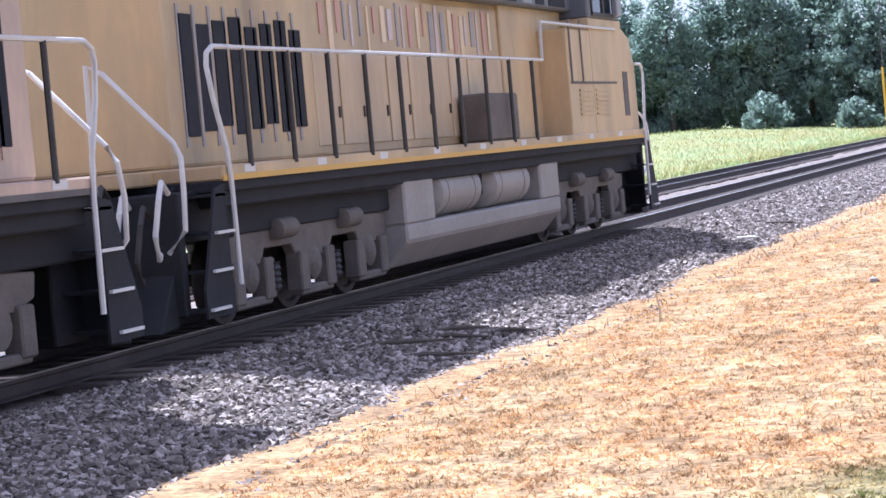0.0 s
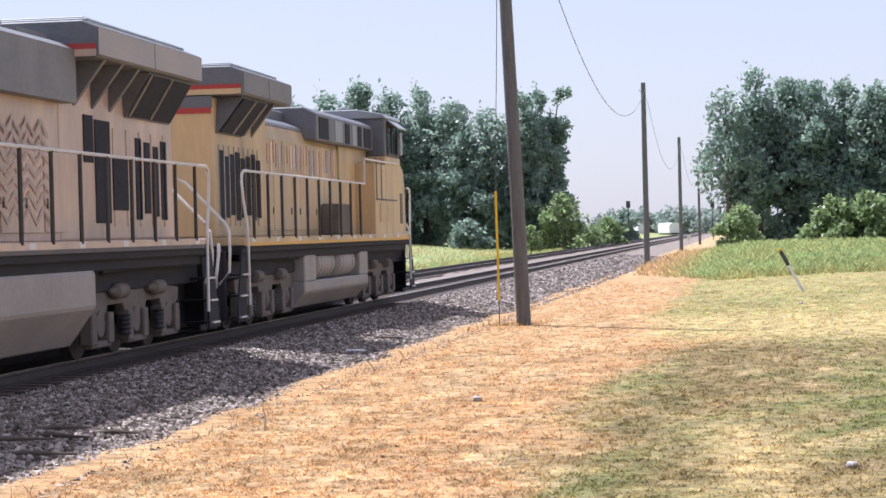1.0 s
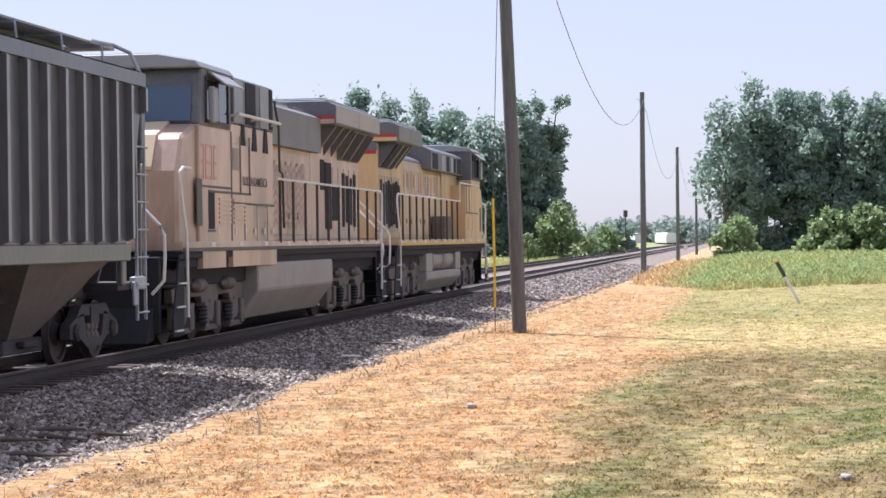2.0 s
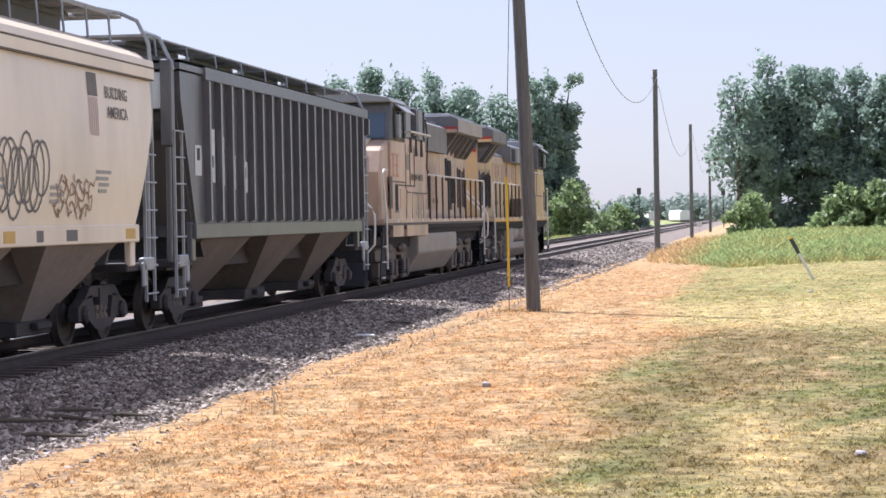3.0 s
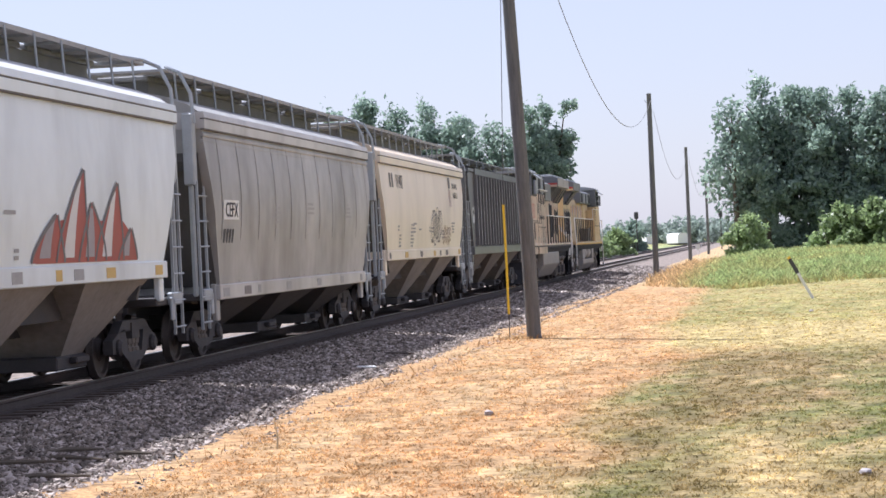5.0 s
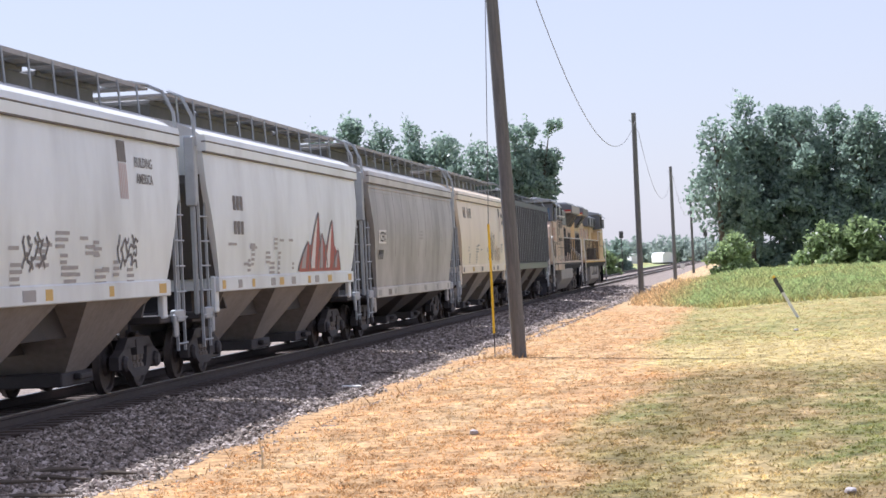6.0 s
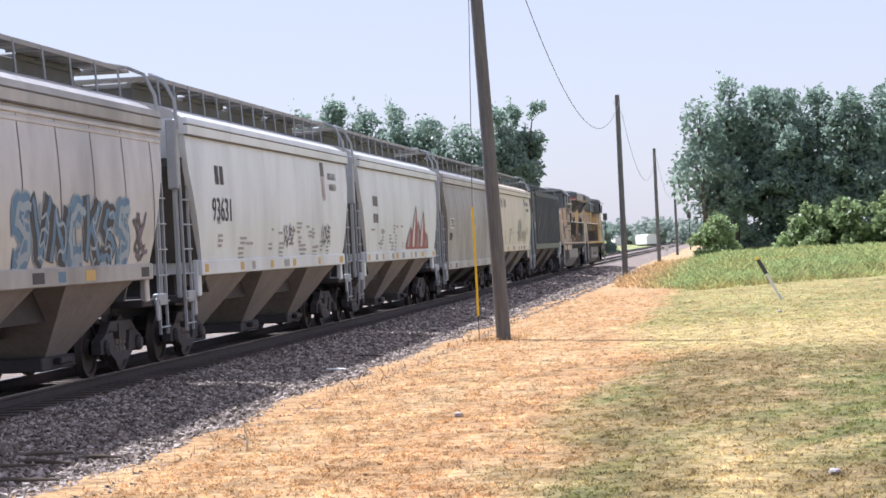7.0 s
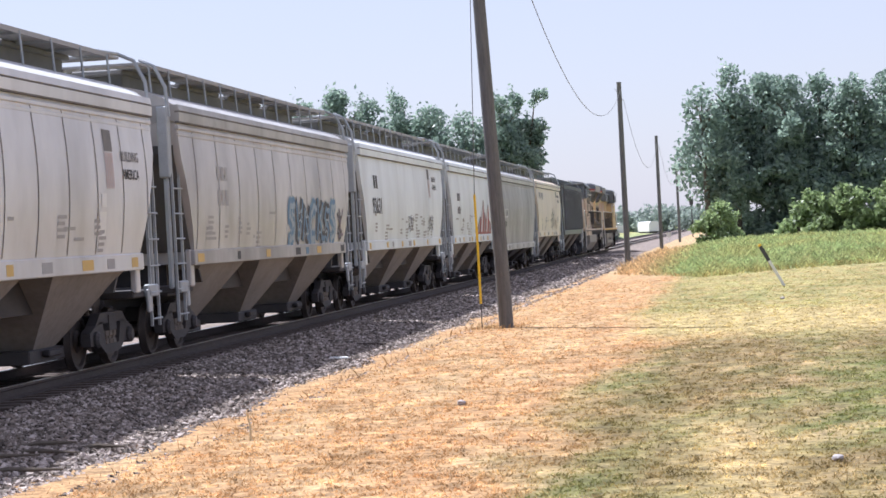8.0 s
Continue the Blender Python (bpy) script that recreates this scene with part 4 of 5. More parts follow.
        # Dark plate over the end wall: its shade is painted on here.
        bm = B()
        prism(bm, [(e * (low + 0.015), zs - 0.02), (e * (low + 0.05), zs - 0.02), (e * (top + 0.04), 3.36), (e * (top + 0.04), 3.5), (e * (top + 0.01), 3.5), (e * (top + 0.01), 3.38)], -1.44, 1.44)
        part("end_sheet", bm, M["shade_paint"], car, "sloping end sheet with its shade put into the dark colour")
        # On smooth cars the slope sheet takes the same painted shade.
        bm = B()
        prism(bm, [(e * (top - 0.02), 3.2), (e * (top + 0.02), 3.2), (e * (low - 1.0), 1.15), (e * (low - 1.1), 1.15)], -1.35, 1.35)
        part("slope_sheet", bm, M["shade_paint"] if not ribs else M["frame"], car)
        bm = B()
        for s in (-1, 1):
            prism(bm, [(e * (half - 0.9), 1.14), (e * (half - 1.0), 1.14), (e * (low - 0.2), 2.4), (e * (low - 0.1), 2.4)], s * 0.6 - 0.04, s * 0.6 + 0.04)
        part("end_brace", bm, M["frame"], car)
        coupler(car, e * half, e)
        car_truck(car, e * (half - 2.1))
    bm = B()
    box(bm, -0.18, 0.18, -half + 0.6, half - 0.6, 0.72, 1.1)
    # Added backing box, dark to stand in for shade between the bays.
    box(bm, -0.9, 0.9, -low + 0.3, low - 0.3, 0.95, zs - 0.23)
    part("center_sill_and_dark_backing", bm, M["frame"], car)
    # side sills and three chutes
    for s in (-1, 1):
        bm = B()
        x0, x1 = sorted((s * 1.44, s * 1.525))
        box(bm, x0, x1, -low - 0.1, low + 0.1, zs - 0.26, zs)
        part("side_sill", bm, sill or paint, car, bevel=0.015)
    span = 2 * low / 3
    for k in (-1, 0, 1):
        c = k * span
        bm = B()
        a = [bm.verts.new(p) for p in ((1.42, c - span * 0.36, zs - 0.25), (1.42, c + span * 0.36, zs - 0.25), (-1.42, c + span * 0.36, zs - 0.25), (-1.42, c - span * 0.36, zs - 0.25))]
        b = [bm.verts.new(p) for p in ((0.66, c - 0.5, 0.42), (0.66, c + 0.5, 0.42), (-0.66, c + 0.5, 0.42), (-0.66, c - 0.5, 0.42))]
        for i in range(4):
            bm.faces.new((a[i], a[(i + 1) % 4], b[(i + 1) % 4], b[i]))
        bm.faces.new(a), bm.faces.new(b[::-1])
        ch = part("chute", bm, chutes or M["chute"], car, "dusty sloping discharge chute")
        bm = B()
        box(bm, -0.72, 0.72, c - 0.85, c + 0.85, 0.22, 0.42)
        box(bm, 0.72, 0.84, c - 0.3, c + 0.3, 0.3, 0.4)
        part("gate", bm, M["frame"], ch, bevel=0.02)
    # side ribs or weld seams
    if ribs:
        n = 20
        for k in range(n):
            y = -top + 1.5 + k * (2 * top - 1.55) / (n - 1)
            bm = B()
            f0 = low if abs(y) > low else abs(y)
            zlow = 1.72 if abs(y) < low else 1.72 + (abs(y) - low) / (top - low) * (zt - 0.5 - 1.72)
            across(bm, [(1.49, zlow), (1.60, zlow + 0.04), (1.60, zt - 0.22), (1.49, zt - 0.2)], y - 0.05, y + 0.05)
            rb = part("rib", bm, paint, car)
            # Pale strip on the outer rib face: the highlight is painted on.
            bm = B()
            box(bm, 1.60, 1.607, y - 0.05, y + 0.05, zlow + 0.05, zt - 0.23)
            part("rib_glint", bm, M["rib"], rb, "pale rib face with the sky's glint put into its colour")
    for k in range(seams):
        y = -top + (k + 0.6) * 2 * top / seams
        bm = B()
        zlow = zs + 0.02 if abs(y) < low else zs + 0.02 + (abs(y) - low) / (top - low) * 1.6
        stroke(bm, [(y, zlow + (zt - 0.3 - zlow) * i / 10) for i in range(11)], 0.035, 0.004)
        part("weld_seam", bm, M["dark_line"], car)
    return car


# ---- locomotives ----


def loco_truck(loco, y):
    bm = B()
    for s in (-1, 1):
        x0, x1 = sorted((s * 1.02, s * 1.16))
        prism(bm, [(-2.55, 0.72), (-2.2, 0.62), (-1.55, 0.62), (-1.45, 0.78), (-0.65, 0.78), (-0.5, 0.6), (0.5, 0.6), (0.65, 0.78), (1.45, 0.78), (1.55, 0.62), (2.2, 0.62), (2.55, 0.72), (2.6, 0.95), (1.0, 1.05), (0.5, 1.22), (-0.5, 1.22), (-1.0, 1.05), (-2.6, 0.95)], x0, x1)
    tr = part("truck", bm, M["truck"], loco, "dusty grey cast truck", bevel=0.015, at=pose(0, y, 0))
    for s in (-1, 1):
        for k in (-1.88, 0.0, 1.88):
            bm = B()
            for e in (-0.42, 0.42):
                box(bm, s * 1.12 - 0.1, s * 1.12 + 0.1, k + e - 0.13, k + e + 0.13, 0.22, 0.68)
            box(bm, s * 1.12 - 0.07, s * 1.12 + 0.07, k - 0.5, k + 0.5, 0.17, 0.27)
            part("pedestal", bm, M["truck"], tr, bevel=0.02)
            bm = B()
            disc(bm, (s * 1.08, k, 0.52), "x", [(-0.1, 0.2), (0.08, 0.2), (0.12, 0.14), (0.15, 0.06)], 12)
            part("axle_box", bm, M["truck"], tr)
        for k in (-1.0, 1.1):
            bm = B()
            disc(bm, (s * 1.22, k, 0.98), "y", [(-0.28, 0.08), (-0.26, 0.12), (0.22, 0.12), (0.26, 0.08), (0.45, 0.03)], 12)
            part("brake_cylinder", bm, M["truck"], tr, smooth=True)
        for k in (-1.3, 0.6):
            bm = B()
            disc(bm, (s * 1.17, k, 0.3), "z", [(0.035 * z, 0.1 if z % 2 else 0.075) for z in range(10)], 10)
            part("spring", bm, M["frame"], tr)
    for k in (-1.88, 0.0, 1.88):
        add_wheelset(tr, k, 0.52, WHEEL_LOCO)


def bars(bm, s, x, y0, y1, z0, z1, n, w):
    for k in range(n):
        y = y0 + (y1 - y0) * (k + 0.5) / n
        box(bm, min(s * x, s * (x + 0.02)), max(s * x, s * (x + 0.02)), y - w / 2, y + w / 2, z0, z1)


def loco(label, lead, paint):
    """A six-axle road locomotive; its cab end looks to +y."""
    ob = holder("locomotive", label, "locomotive", "locomotives of the train")
    sides = (1, -1)
    # frame and deck
    bm = B()
    box(bm, -1.2, 1.2, -10.3, 10.3, 0.98, 1.5)
    box(bm, -1.42, 1.42, -9.7, 9.7, 1.3, 1.48)
    part("underframe", bm, M["under"], ob, bevel=0.02)
    bm = B()
    box(bm, -1.5, 1.5, -9.75, 9.75, 1.46, 1.585)
    part("deck_beam", bm, M["under"], ob, bevel=0.015)
    bm = B()
    box(bm, -1.53, 1.53, -9.75, 9.75, 1.58, 1.74)
    box(bm, -0.75, 0.75, -10.4, 10.4, 1.58, 1.74)
    wk = part("walkway", bm, paint, ob, "yellow edged walkway", bevel=0.02)
    for s in sides:
        bm = B()
        box(bm, *sorted((s * 1.52, s * 1.538)), -9.75, 9.75, 1.575, 1.635)
        part("edge_band", bm, M["deck_yellow"] if lead else M["dark_line"], wk, "yellow edge band" if lead else "dirty edge band")
    for s in sides:
        bm = B()
        x0, x1 = sorted((s * 1.53, s * 1.536))
        for k in range(9):
            y = -9.2 + k * 2.1
            box(bm, x0, x1, y, y + 0.28, 1.645, 1.725)
            part("reflector_strip", bm, M["rail_white"], ob, "pale reflective strip")
            bm = B()
        bm.free()
    # long hood
    bm = B()
    across(bm, [(-0.95, 1.74), (0.95, 1.74), (0.95, 3.75), (0.86, 4.05), (0.5, 4.2), (-0.5, 4.2), (-0.86, 4.05), (-0.95, 3.75)], -9.7, 2.6)
    part("hood", bm, paint, ob, bevel=0.02)
    bm = B()
    across(bm, [(-0.9, 4.02), (0.9, 4.02), (0.84, 4.12), (0.5, 4.26), (-0.5, 4.26), (-0.84, 4.12)], -9.72, 2.5)
    box(bm, -0.45, 0.45, -3.6, -1.2, 4.24, 4.5)
    box(bm, -0.3, 0.3, -0.6, 0.4, 4.24, 4.42)
    part("hood_roof", bm, M["locogrey"], ob, bevel=0.03)
    wing = -5.4 if lead else -3.75
    # radiator cabin: tall hood section, boxy overhanging wing and slanted screens
    bm = B()
    box(bm, -0.96, 0.96, -9.71, wing + 0.15, 1.76, 4.32)
    part("radiator_cabin", bm, paint, ob, bevel=0.02)
    bm = B()
    across(bm, [(-1.5, 4.34), (1.5, 4.34), (1.54, 4.40), (1.54, 4.78), (1.3, 4.88), (-1.3, 4.88), (-1.54, 4.78), (-1.54, 4.40)], -9.65, wing)
    part("radiator_wing", bm, M["locogrey"], ob, "dark grey overhanging radiator housing", bevel=0.02)
    bm = B()
    box(bm, -1.3, 1.3, -9.4, wing - 0.25, 4.87, 4.93)
    for k in range(3 if lead else 5):
        box(bm, -1.2, 1.2, -9.2 + k * 1.05, -8.35 + k * 1.05, 4.92, 4.97)
    part("radiator_top", bm, M["roof_pale"], ob, bevel=0.01)
    for s in sides:
        for k in range(2):
            bm = B()
            x0, x1 = sorted((s * 1.535, s * 1.55))
            half_wing = (wing + 9.65) / 2
            box(bm, x0, x1, -9.6 + k * half_wing, -9.65 + (k + 1) * half_wing, 4.38, 4.77)
            part("wing_panel", bm, M["wing_pale"] if not lead else M["locogrey_mid"], ob, "bleached side panel")
        end = -7.5 if lead else -6.9
        vs_out = [(s * 0.98, -9.5, 3.66), (s * 0.98, end, 3.66), (s * 1.44, end + 0.2, 4.33), (s * 1.44, -9.3, 4.33), (s * 0.93, -9.5, 3.66), (s * 0.93, end, 3.66), (s * 0.93, end + 0.2, 4.33), (s * 0.93, -9.3, 4.33)]
        bm = B()
        vs = [bm.verts.new(p) for p in vs_out]
        for f in ((0, 1, 2, 3), (0, 4, 5, 1), (1, 5, 6, 2), (2, 6, 7, 3), (3, 7, 4, 0), (4, 7, 6, 5)):
            bm.faces.new([vs[i] for i in f])
        part("screen_housing", bm, M["locogrey"], ob)
        for y in (-6.6,) if lead else (-6.2, -5.3, -4.4):
            bm = B()
            a = [(s * 0.96, y, 3.7), (s * 0.96, y, 4.34), (s * 1.45, y, 4.34)]
            lo, hi = [bm.verts.new(p) for p in a], [bm.verts.new((p[0], p[1] + 0.12, p[2])) for p in a]
            bm.faces.new(lo), bm.faces.new(hi[::-1])
            for i in range(3):
                bm.faces.new((lo[i], lo[(i + 1) % 3], hi[(i + 1) % 3], hi[i]))
            part("wing_bracket", bm, M["locogrey"], ob)
        for y0, y1 in ((-9.4, (end - 9.5) / 2), ((end - 9.3) / 2, end - 0.1)):
            bm = B()
            q = [(s * 1.0, y0, 3.69), (s * 1.0, y1, 3.69), (s * 1.43, y1 + 0.18, 4.30), (s * 1.43, y0 + 0.18, 4.30)]
            lo, hi = [bm.verts.new(p) for p in q], [bm.verts.new((p[0] + s * 0.03, p[1], p[2] - 0.015)) for p in q]
            bm.faces.new(hi), bm.faces.new(lo[::-1])
            for i in range(4):
                bm.faces.new((lo[i], lo[(i + 1) % 4], hi[(i + 1) % 4], hi[i]))
            scr = part("radiator_screen", bm, M["mesh"], ob, "black intake screen")
            bm = B()
            tube(bm, [(s * 1.04, y1 + 0.05, 3.69), (s * 1.47, y1 + 0.23, 4.29)], 0.025, 4)
            part("screen_frame", bm, M["locogrey_light"], scr)
    # grey band with a red stripe round the radiator end
    bm = B()
    box(bm, -0.97, 0.97, -9.725, -9.705, 4.12, 4.33)
    part("grey_band", bm, M["locogrey"], ob)
    for y in (-9.662, wing - 0.002):
        bm = B()
        box(bm, -1.5, 1.5, y, y + 0.014, 4.36, 4.46)
        part("wing_band", bm, paint, ob)
        bm = B()
        box(bm, -1.5, 1.5, y - 0.004, y + 0.018, 4.46, 4.54)
        part("red_stripe", bm, M["red"], ob)
    # rear face with stripe, headlight and hood doors
    bm = B()
    box(bm, -0.95, 0.95, -9.735, -9.70, 4.02, 4.12)
    part("rear_stripe", bm, M["red"], ob)
    bm = B()
    for x in (-0.12, 0.12):
        disc(bm, (x, -9.72, 3.9), "y", [(-0.04, 0.09), (0.02, 0.1)], 12)
    part("rear_headlight", bm, M["rail_white"], ob)
    for s in sides:
        for k in range(8 if lead else 4):
            y = -9.3 + k * (0.44 if lead else 0.5)
            bm = B()
            x0, x1 = sorted((s * 0.955, s * 0.975))
            z0, z1 = (2.06 + 0.05 * ((k * 7) % 3), 3.36 - 0.05 * ((k * 5) % 3))
            box(bm, x0, x1, y, y + 0.33, z0, z1)
            part("louver", bm, M["mesh"], ob, "tall dark cooling louver")
        bm = B()
        bars(bm, s, 0.955, -9.5, -5.9, 1.95, 3.46, 9 if lead else 5, 0.06)
        part("louver_frame", bm, M["wing_pale"] if lead else paint, ob, "pale slats between the louvers")
        if not lead:
            for y0, y1, z0, z1 in ((-7.0, -6.2, 2.2, 3.05), (-6.05, -5.3, 2.0, 3.55), (-5.2, -4.75, 2.9, 3.6)):
                bm = B()
                x0, x1 = sorted((s * 0.955, s * 0.98))
                box(bm, x0, x1, y0, y1, z0, z1)
                part("dark_door", bm, M["mesh"], ob, "open dark equipment door")
        for k in range(9 if lead else 7):
            y = -5.55 + (k if lead else k + 2) * 0.9
            bm = B()
            x0, x1 = sorted((s * 0.95, s * 0.972))
            box(bm, x0, x1, y, y + 0.84, 1.86, 3.0)
            d = part("hood_door", bm, M["door_tan"] if lead else paint, ob, bevel=0.012)
            bm = B()
            x0, x1 = sorted((s * 0.972, s * 0.99))
            box(bm, x0, x1, y + 0.74, y + 0.79, 2.2, 2.34)
            part("latch", bm, M["post"], d)
    # faded lettering on the hood, as plain bars
    s0 = 1 if lead else -1
    rng = random.Random(5 if lead else 8)
    if lead:
        for k in range(26):
            y = -5.2 + k * 0.285 + rng.uniform(-0.04, 0.04)
            bm = B()
            box(bm, 0.952, 0.966, y, y + rng.uniform(0.05, 0.17), 3.04 + rng.uniform(0, 0.25), 3.74 - rng.uniform(0, 0.12))
            part("lettering_bar", bm, M[("faded_red", "emblem_pale", "nose_pale", "wing_pale")[(k * 7 // 3) % 4]], ob, "faded peeling lettering")
    # equipment cabinet and cab
    bm = B()
    box(bm, -1.0, 1.0, 2.5, 6.2, 1.74, 4.1)
    box(bm, -1.47, -0.9, 2.6, 6.2, 1.56, 3.85)
    part("equipment_cabinet", bm, paint, ob, bevel=0.02)
    bm = B()
    across(bm, [(-1.0, 3.85), (1.2, 3.85), (1.2, 4.45), (0.9, 4.6), (-1.0, 4.6)], -1.2, 6.22)
    across(bm, [(-1.44, 3.85), (-0.9, 3.85), (-0.9, 4.76), (-1.3, 4.76), (-1.44, 4.7)], 2.4, 6.22)
    part("inverter_housing", bm, M["locogrey"], ob, bevel=0.03)
    for s in sides:
        for k, (a, b) in enumerate(((-0.9, 0.2), (1.0, 1.9), (2.3, 2.85), (3.2, 3.75), (4.0, 4.5), (4.8, 5.8)) if s > 0 else ((2.5, 2.75), (2.9, 3.6), (4.0, 4.8), (5.05, 5.75), (5.85, 6.1))):
            bm = B()
            x0, x1 = sorted((s * 1.2, s * 1.215)) if s > 0 else sorted((s * 1.44, s * 1.455))
            box(bm, x0, x1, a, b, 3.9, 4.38 if s > 0 else 4.68)
            part("intake_grille", bm, M["mesh"] if k not in (1, 3) else M["roof_pale"], ob)
    bm = B()
    across(bm, [(-1.5, 1.56), (1.5, 1.56), (1.5, 3.72), (-1.5, 3.72)], 6.2, 8.55)
    across(bm, [(-1.495, 1.56), (1.495, 1.56), (1.495, 3.5), (-1.495, 3.5)], 4.6, 6.2)
    part("cab_lower", bm, paint, ob, bevel=0.02)
    bm = B()
    prism(bm, [(6.2, 3.72), (8.5, 3.72), (8.35, 4.62), (8.25, 4.72), (6.2, 4.72)], -1.5, 1.5)
    part("cab", bm, M["locogrey"], ob, bevel=0.03)
    bm = B()
    across(bm, [(-1.55, 4.68), (1.55, 4.68), (1.45, 4.8), (0.8, 4.92), (-0.8, 4.92), (-1.45, 4.8)], 6.1, 8.6)
    part("cab_roof", bm, M["roof_pale"], ob, bevel=0.02)
    for s in sides:
        for y0, y1 in ((6.5, 7.2), (7.3, 8.05)):
            bm = B()
            x0, x1 = sorted((s * 1.495, s * 1.508))
            box(bm, x0, x1, y0, y1, 3.82, 4.5)
            w = part("cab_window", bm, M["glass"], ob, "dark cab side window")
            bm = B()
            x0, x1 = sorted((s * 1.50, s * 1.53))
            for a, b, c, d in ((y0 - 0.05, y1 + 0.05, 4.5, 4.56), (y0 - 0.05, y1 + 0.05, 3.76, 3.82), (y0 - 0.05, y0, 3.8, 4.52), (y1, y1 + 0.05, 3.8, 4.52)):
                box(bm, x0, x1, a, b, c, d)
            part("window_frame", bm, M["post"], w)
        bm = B()
        across(bm, [(s * 1.5, 4.68), (s * 1.82, 4.44), (s * 1.81, 4.41), (s * 1.5, 4.64)], 6.5, 7.9)
        part("sunshade", bm, M["roof_pale"], ob)
        bm = B()
        x0, x1 = sorted((s * 1.56, s * 1.66))
        box(bm, x0, x1, 7.75, 8.1, 3.78, 4.38)
        part("mirror", bm, M["roof_pale"], ob, bevel=0.02)
    for x in (-0.75, 0.75):
        bm = B()
        q = [(x - 0.6, 8.51, 3.78), (x + 0.6, 8.51, 3.78), (x + 0.6, 8.38, 4.4), (x - 0.6, 8.38, 4.4)]
        a, b = [bm.verts.new(p) for p in q], [bm.verts.new((p[0], p[1] + 0.02, p[2])) for p in q]
        bm.faces.new(a), bm.faces.new(b[::-1])
        for i in range(4):
            bm.faces.new((a[i], a[(i + 1) % 4], b[(i + 1) % 4], b[i]))
        part("windshield", bm, M["windshield"], ob, "sloping blue-grey windshield")
    bm = B()
    box(bm, -0.7, 0.7, 8.3, 8.47, 4.66, 4.94)
    nb = part("number_board", bm, M["dark"], ob, "dark number board", bevel=0.02)
    bm = B()
    for k in range(4):
        x = -0.42 + k * 0.24
        box(bm, x, x + 0.13, 8.47, 8.476, 4.71, 4.88)
    part("number_bar", bm, M["rail_white"], nb)
    # nose
    bm = B()
    prism(bm, [(8.5, 1.56), (9.75, 1.56), (9.72, 2.9), (9.4, 3.48), (8.5, 3.74)], -1.44, 1.44)
    part("nose", bm, paint, ob, bevel=0.06)
    # Cap over the nose top, its sunlight put into the paler colour.
    bm = B()
    prism(bm, [(8.55, 3.74), (8.6, 3.77), (9.42, 3.51), (9.73, 2.98), (9.74, 2.92), (9.4, 3.47)], -1.0, 1.0)
    part("nose_cap", bm, M["nose_pale"], ob, "nose top with the sunlight put into its pale yellow")
    bm = B()
    for x in (-0.14, 0.14):
        disc(bm, (x, 9.74, 2.7), "y", [(-0.02, 0.1), (0.05, 0.1)], 12)
    part("headlight", bm, M["rail_white"], ob)
    bm = B()
    box(bm, -0.4, 0.4, 9.745, 9.765, 1.8, 2.9)
    part("nose_door", bm, paint, ob, bevel=0.01)
    for s in sides:
        bm = B()
        x0, x1 = sorted((s * 1.5, s * 1.52))
        for a, b, c, d in ((5.2, 6.1, 2.05, 2.5), (6.3, 7.2, 2.05, 2.5)):
            for k in range(6):
                box(bm, x0, x1, a, b, c + k * 0.08, c + k * 0.08 + 0.045)
        part("side_louver", bm, paint, ob)
        bm = B()
        x0, x1 = sorted((s * 1.5, s * 1.512))
        box(bm, x0, x1, 4.75, 4.83, 2.6, 3.65)
        box(bm, x0, x1, 5.5, 5.56, 2.6, 3.65)
        box(bm, x0, x1, 4.7, 7.9, 2.58, 2.62)
        box(bm, x0, x1, 8.4, 8.75, 2.0, 2.8)
        part("panel_seam", bm, M["dark_line"], ob)
    # end platforms: steps, pilots, handrails
    for e in (-1, 1):
        bm = B()
        prism(bm, [(e * 10.3, 0.25), (e * 10.42, 0.25), (e * 10.42, 1.5), (e * 10.3, 1.5)], -1.3, 1.3)
        prism(bm, [(e * 10.4, 0.15), (e * 10.85, 0.12), (e * 10.42, 0.7)], -1.2, 1.2)
        part("pilot", bm, M["under"], ob, "black pilot plate", bevel=0.02)
        coupler(ob, e * 11.15, e)
        for k in range(4):
            bm = B()
            x, drop = 0.55 + 0.22 * k, 0.12 * (k % 3)
            pts = [(x, e * 10.42, 1.5 - drop), (x + 0.03, e * 10.62, 1.62 - drop), (x + 0.08, e * 10.82, 1.45 - drop), (x + 0.05, e * 10.9, 1.1 - drop), (x, e * 10.75, 0.86 - drop), (x - 0.06, e * 10.6, 0.9 - drop)]
            tube(bm, pts, 0.03, 7)
            part("jumper_hose", bm, M["rail_white"] if k % 2 else M["post"], ob, "looped pale hose" if k % 2 else "looped black hose", smooth=True)
        for s in sides:
            bm = B()
            for sx in (0.95, 1.5):
                x0, x1 = sorted((s * sx, s * (sx + 0.03)))
                prism(bm, [(e * 9.75, 1.55), (e * 10.0, 1.5), (e * 10.42, 0.5), (e * 10.42, 0.22), (e * 9.75, 0.22)], x0, x1)
            st = part("step_well", bm, M["under"], ob)
            for k in range(4):
                bm = B()
                z, y = 0.30 + 0.38 * k, 10.38 - 0.13 * k
                x0, x1 = sorted((s * 0.98, s * 1.53))
                box(bm, x0, x1, min(e * (y - 0.33), e * y), max(e * (y - 0.33), e * y), z - 0.015, z + 0.015)
                part("tread", bm, M["under"], st)
                if k < 3:
                    bm = B()
                    box(bm, *sorted((s * 1.50, s * 1.57)), min(e * (y - 0.46), e * (y - 0.02)), max(e * (y - 0.46), e * (y - 0.02)), z - 0.012, z + 0.018)
                    part("tread_edge", bm, M["rail_white"], st, "white tread edge")
            bm = B()
